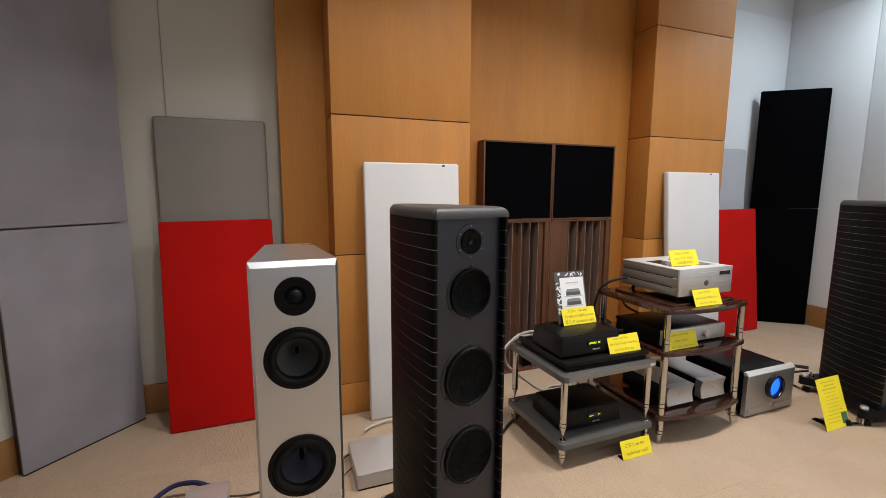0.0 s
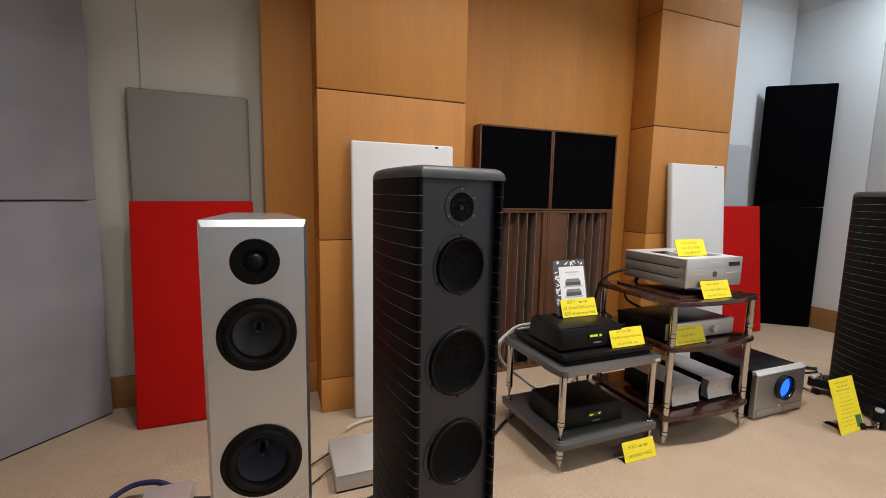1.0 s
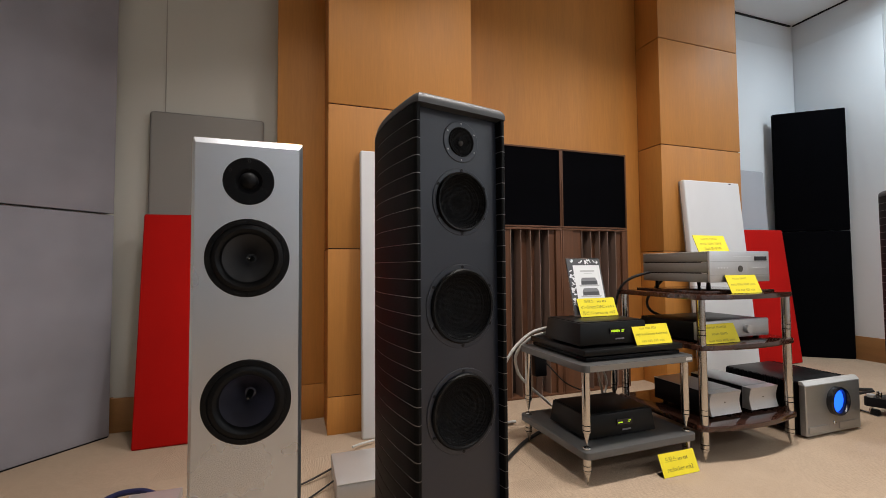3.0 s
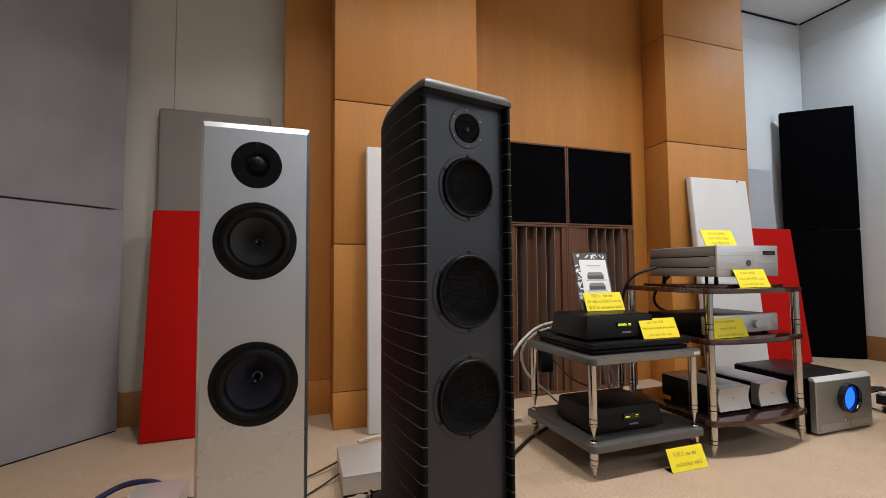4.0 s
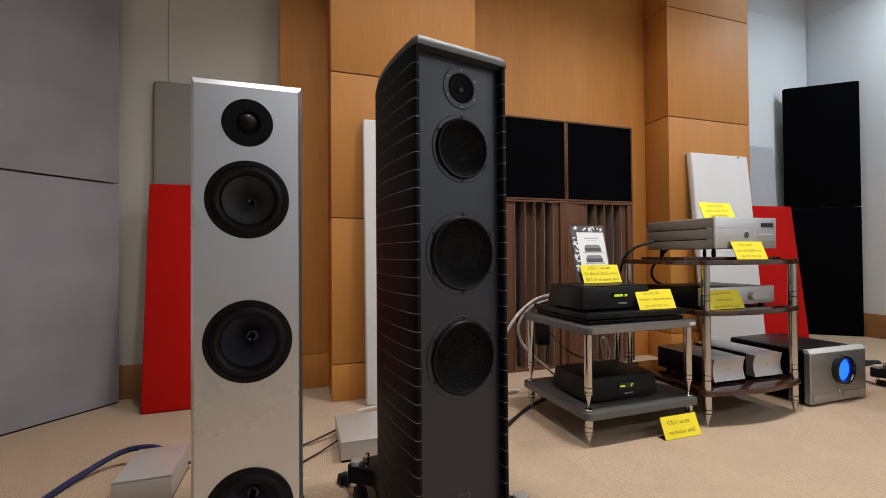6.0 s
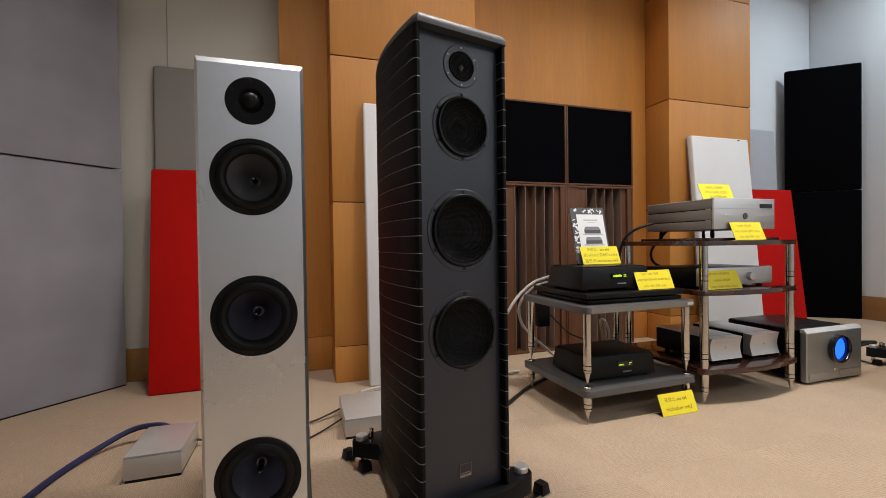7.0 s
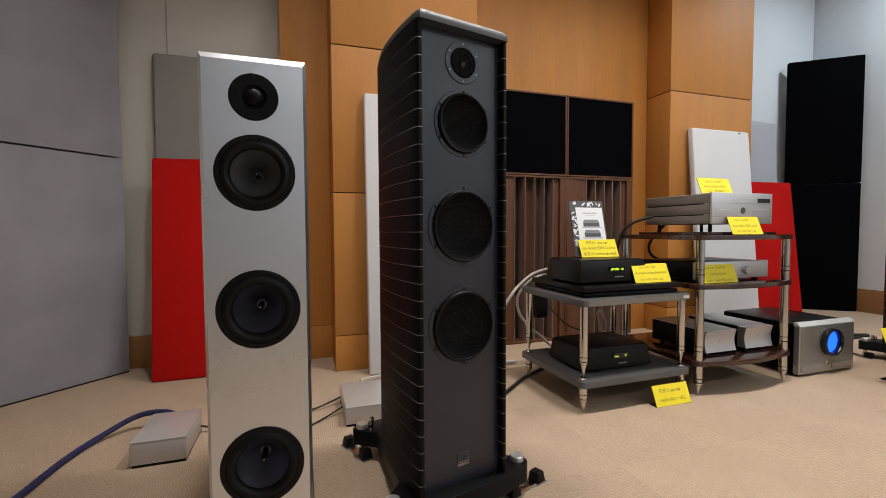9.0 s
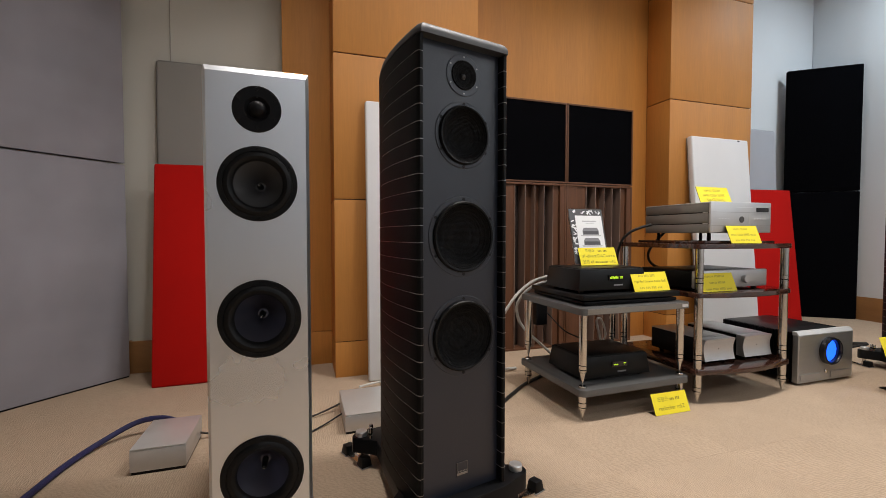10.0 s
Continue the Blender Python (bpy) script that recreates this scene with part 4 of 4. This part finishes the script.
# ---- cards ----
def price_card(m, lines, label, w=0.21, h=0.098, lean=22):
    c = thing("price_card", m, label, "sign", "yellow price cards")
    tilt = pose(0, 0, 0, -lean)
    body = part("card", boxed(0, 0, 0.002, w, 0.0012, h), YELLOW, c)
    body.matrix_basis = tilt
    holder = part("holder", boxed(0, 0.0014, 0, w, 0.0032, h), ACRYLIC, c, "clear acrylic holder")
    holder.matrix_basis = tilt
    part("holder_foot", boxed(0, 0.002, 0, w, 0.05, 0.002), ACRYLIC, c)
    for words, u, v, size, ink in lines:
        if isinstance(words, str):
            t = part("lettering", text_mesh(words, size, ink), ink, body)
            t.location = (u * w, -0.0004, v * h)
        else:
            # illegible words: rows of small faded character blocks
            k, full = words[0], words[1] * w
            x, each, high = u * w - full / 2, full / k, size * 0.95
            for i in range(k):
                n = max(2, round((each - 0.006) / 0.0085))
                pitch = (each - 0.006) / n
                for j in range(n):
                    x0 = x + i * each + j * pitch
                    up = high * (0.72, 1.0, 0.86)[(i * 5 + j * 3) % 3]
                    part("writing_bar", boxed(x0, -0.0004, v * h - high / 2, x0 + pitch * 0.62, 0.0, v * h - high / 2 + up), ink, body)
    return c


CARD = "yellow price card with dark writing "
price_card(pose(1.520, 1.985, 0.682), [("프랑스", 0.30, 0.82, 0.021, INK), ((2, 0.28), 0.66, 0.82, 0.013, INK), ("d1-direct DAC", 0.38, 0.52, 0.024, INK), ((4, 0.26), 0.85, 0.52, 0.013, INK), ("옵션 d1-streamer mk2", 0.5, 0.20, 0.022, INK)], CARD + "on the converter", 0.228)
price_card(pose(1.676, 1.785, 0.566), [((3, 0.5), 0.45, 0.82, 0.014, INK_FAINT), ("High End Ceramic Audio Rack", 0.5, 0.52, 0.0155, INK), ((4, 0.66), 0.5, 0.20, 0.013, INK_FAINT)], CARD + "on the isolation platform", 0.215)
price_card(pose(2.165, 1.86, 1.007), [((2, 0.56), 0.5, 0.80, 0.017, INK_FAINT), ((3, 0.72), 0.5, 0.50, 0.017, INK_FAINT), ("Sacd 플레이어", 0.5, 0.20, 0.021, INK)], CARD + "on the disc player", 0.222)
price_card(pose(2.212, 1.722, 0.7955), [((2, 0.5), 0.45, 0.82, 0.013, INK_FAINT), ((4, 0.84), 0.5, 0.50, 0.014, INK_FAINT), ((4, 0.66), 0.5, 0.20, 0.013, INK_FAINT)], CARD + "on the ebony rack", 0.212)
price_card(pose(2.050, 1.735, 0.5545), [((2, 0.66), 0.45, 0.84, 0.014, INK_FAINT), ((2, 0.5), 0.5, 0.50, 0.014, INK_FAINT), ((4, 0.8), 0.5, 0.16, 0.013, INK_FAINT)], CARD + "on the middle ebony shelf", 0.225)
price_card(pose(1.713, 1.682, 0.0), [("프랑스", 0.30, 0.70, 0.024, INK), ((2, 0.32), 0.66, 0.70, 0.015, INK), ("reclocker mk2", 0.5, 0.30, 0.026, INK)], CARD + "on the carpet", 0.206)

big = thing("information_card", pose(3.082, 1.468, 0, 0, 0, 0), "tall yellow information card with small print leaning on the carpet", "sign")
tilt = pose(0, 0, 0, -18)
sheet = part("card", boxed(0, 0, 0.002, 0.232, 0.0015, 0.308), YELLOW, big)
sheet.matrix_basis = tilt
prop_ = part("holder_leg", boxed(0.08, 0.003, 0.0, 0.13, 0.13, 0.004), ACRYLIC, big)
random.seed(4)
for k, (u, size) in enumerate([(0.62, 0.007), (0.40, 0.008), (0.60, 0.008)] + [(random.uniform(0.45, 0.75), 0.0035) for _ in range(9)]):
    z = 0.282 - k * 0.0215
    x = 0.108 - u * 0.108
    while x < 0.108 + u * 0.108:
        word = random.uniform(0.012, 0.032)
        part("writing_bar", boxed(x, -0.0005, z - size / 2, min(x + word, 0.222), 0.0, z + size / 2), INK_FAINT, sheet)
        x += word + 0.006
part("printed_square", boxed(0.168, -0.0006, 0.022, 0.222, 0.0, 0.088), GREEN_PRINT, sheet, "dark green printed square")

stand = thing("brochure_stand", pose(1.500, 2.010, 0.682), "clear acrylic stand with a black and white brochure", "sign")
tilt = pose(0, 0, 0, -14)
part("holder_foot", boxed(0.0, -0.02, 0, 0.21, 0.07, 0.003), ACRYLIC, stand)
back = part("holder", boxed(0.0, 0.003, 0, 0.215, 0.006, 0.31, 0.001), ACRYLIC, stand)
back.matrix_basis = tilt
leaf = part("brochure", boxed(0.004, 0, 0.006, 0.211, 0.0022, 0.304), PAPER_BLACK, stand, "black and white printed brochure")
leaf.matrix_basis = tilt
part("printed_page", boxed(0.038, -0.0008, 0.006, 0.203, 0.0, 0.268), PAPER, leaf)
random.seed(7)
for k in range(44):
    x = random.choice((random.uniform(0.006, 0.04), random.uniform(0.006, 0.20)))
    z = random.uniform(0.05, 0.25) if x < 0.035 else random.uniform(0.279, 0.298)
    t = part("printed_streak", boxed(-0.012, -0.0006, -0.0025, 0.012, 0.0, 0.0025), PAPER, leaf)
    t.matrix_basis = pose(min(max(x, 0.016), 0.198), 0, z, 0, random.uniform(-70, 70)) @ Matrix.Diagonal((random.uniform(0.5, 1.0), 1, random.uniform(0.7, 1.6), 1))
part("printed_heading", boxed(0.078, -0.0012, 0.233, 0.165, -0.0008, 0.240), PRINT_LIGHT, leaf)
part("printed_heading", boxed(0.098, -0.0012, 0.223, 0.150, -0.0008, 0.225), PRINT_LIGHT, leaf)
for z in (0.160, 0.104, 0.048):
    for name, mat, outline in (("printed_shelf", PRINT_LIGHT, ((0.058, 0.002), (0.186, 0.002), (0.180, -0.005), (0.064, -0.005))),
                               ("printed_device", PAPER_GREY, ((0.072, 0.003), (0.174, 0.003), (0.174, 0.024), (0.164, 0.041), (0.082, 0.041), (0.072, 0.024))),
                               ("printed_front", PAPER_BLACK, ((0.076, 0.005), (0.170, 0.005), (0.170, 0.023), (0.076, 0.023)))):
        bm = bmesh.new()
        lift = 0.0002 if name == "printed_front" else 0.0
        prism(bm, outline, 0.0008, 0.0012 + lift)
        t = part(name, bm, mat, leaf)
        t.matrix_basis = pose(0, 0, z, 90)


# ---- cables ----
def cable(points, r, mat, label, name="cable"):
    return solid(name, sweep(points, r), mat, label, "cable")


cable([(-0.33, 2.15, 0.06), (-0.40, 2.19, 0.07), (-0.50, 2.21, 0.055), (-0.60, 2.13, 0.02), (-0.65, 1.98, 0.012), (-0.67, 1.80, 0.012), (-0.70, 1.55, 0.012)], 0.0115, BLUE_CABLE, "thick dark blue sleeved cable curving over carpet")
cable([(-0.245, 2.09, 0.03), (-0.15, 2.10, 0.008), (0.0, 2.12, 0.008), (0.18, 2.15, 0.008), (0.335, 2.22, 0.03)], 0.0044, BROWN_CABLE, "brown braided cable between silver boxes on carpet")
cable([(0.332, 2.10, 0.03), (0.26, 2.06, 0.01), (0.15, 1.95, 0.006), (0.08, 1.78, 0.006)], 0.0036, BLACK_CABLE, "thin black cable on carpet")
cable([(0.45, 2.42, 0.03), (0.50, 2.47, 0.02), (0.60, 2.50, 0.02), (0.72, 2.49, 0.03)], 0.006, WHITE_CABLE, "pale cable behind silver box")
cable([(0.78, 1.80, 0.010), (1.0, 1.95, 0.010), (1.2, 2.12, 0.010), (1.38, 2.26, 0.010), (1.7, 2.42, 0.010), (2.1, 2.5, 0.010)], 0.009, BLACK_CABLE, "black cable running under the rack on carpet")
cable([(1.46, 2.10, 0.63), (1.37, 2.19, 0.592), (1.28, 2.20, 0.53), (1.215, 2.20, 0.455), (1.17, 2.23, 0.35), (1.17, 2.33, 0.19), (1.25, 2.46, 0.04), (1.42, 2.50, 0.012)], 0.0085, WHITE_CABLE, "pale grey cable looping down behind the rack")
cable([(1.46, 2.12, 0.60), (1.38, 2.24, 0.55), (1.335, 2.32, 0.45), (1.37, 2.37, 0.34), (1.44, 2.39, 0.26), (1.55, 2.42, 0.17), (1.70, 2.46, 0.06), (1.9, 2.5, 0.012)], 0.0085, WHITE_CABLE, "pale grey cable hanging behind the rack")
cable([(1.50, 2.36, 0.42), (1.56, 2.34, 0.36), (1.64, 2.30, 0.27), (1.70, 2.2, 0.24)], 0.004, BLACK_CABLE, "thin black cable behind the rack")
cable([(1.75, 2.12, 0.24), (1.86, 2.30, 0.32), (1.96, 2.38, 0.30), (2.02, 2.42, 0.18), (1.95, 2.45, 0.03)], 0.007, WHITE_CABLE, "pale grey cable between the racks")
cable([(1.70, 2.45, 0.010), (1.85, 2.56, 0.012), (2.0, 2.52, 0.012), (1.95, 2.40, 0.012), (1.80, 2.38, 0.012), (1.72, 2.48, 0.014)], 0.007, WHITE_CABLE, "pale grey cable coiled on carpet")
cable([(2.06, 2.22, 0.58), (2.02, 2.20, 0.60), (1.99, 2.14, 0.585), (2.02, 2.08, 0.568), (2.08, 2.10, 0.60), (2.10, 2.2, 0.62)], 0.011, BLACK_CABLE, "black cable coiled on the middle ebony shelf")
plug = thing("cable_adapter", pose(1.472, 2.345, 0.305), "black plug adapter hanging on a pale cable", "adapter")
part("body", boxed(0, 0, 0.0, 0.075, 0.05, 0.14, 0.008), BLACK_SATIN, plug)
part("sleeve", turned([(0.012, 0.14), (0.009, 0.17), (0, 0.17)], (0.03, 0.025, 0), "z", 16), BLACK_CABLE, plug)
cable([(2.1, 2.13, 0.90), (2.02, 2.2, 0.86), (1.99, 2.26, 0.78), (2.02, 2.32, 0.62), (2.1, 2.3, 0.58)], 0.008, BLACK_CABLE, "black cable at the back of the ebony rack")
cable([(2.2, 2.13, 0.86), (2.2, 2.25, 0.74), (2.25, 2.28, 0.66), (2.3, 2.2, 0.62)], 0.008, BLACK_CABLE, "black cable at the back of the ebony rack")
cable([(3.20, 2.22, 0.12), (3.32, 2.27, 0.05), (3.55, 2.32, 0.03), (3.75, 2.22, 0.05), (3.80, 1.98, 0.10)], 0.013, BLACK_CABLE, "thick black cable from amplifier to speaker")
cable([(3.20, 2.12, 0.10), (3.30, 2.08, 0.03), (3.42, 2.10, 0.02), (3.60, 2.0, 0.08), (3.66, 1.90, 0.13)], 0.008, BLACK_CABLE, "black cable from amplifier to speaker")
cable([(3.20, 2.16, 0.14), (3.30, 2.2, 0.10), (3.45, 2.12, 0.09), (3.60, 2.0, 0.10)], 0.006, WHITE_CABLE, "pale cable from amplifier to speaker")

# ---- carpet tiles ----
for mat, turn in ((CARPET_X, 0), (CARPET_Y, 1)):
    me = as_mesh("carpet_tile", boxed(0.0001, 0.0001, -0.0118, 0.5449, 0.5449, 0.0, 0.0006, 1), mat)
    for i in range(-8, 11):
        for j in range(-8, 8):
            if (i + j) % 2 == turn:
                t = part("carpet_tile", me, mat, bpy.data.objects["floor"])
                t.location = (i * 0.545 + 0.120, j * 0.545 + 0.250, 0)
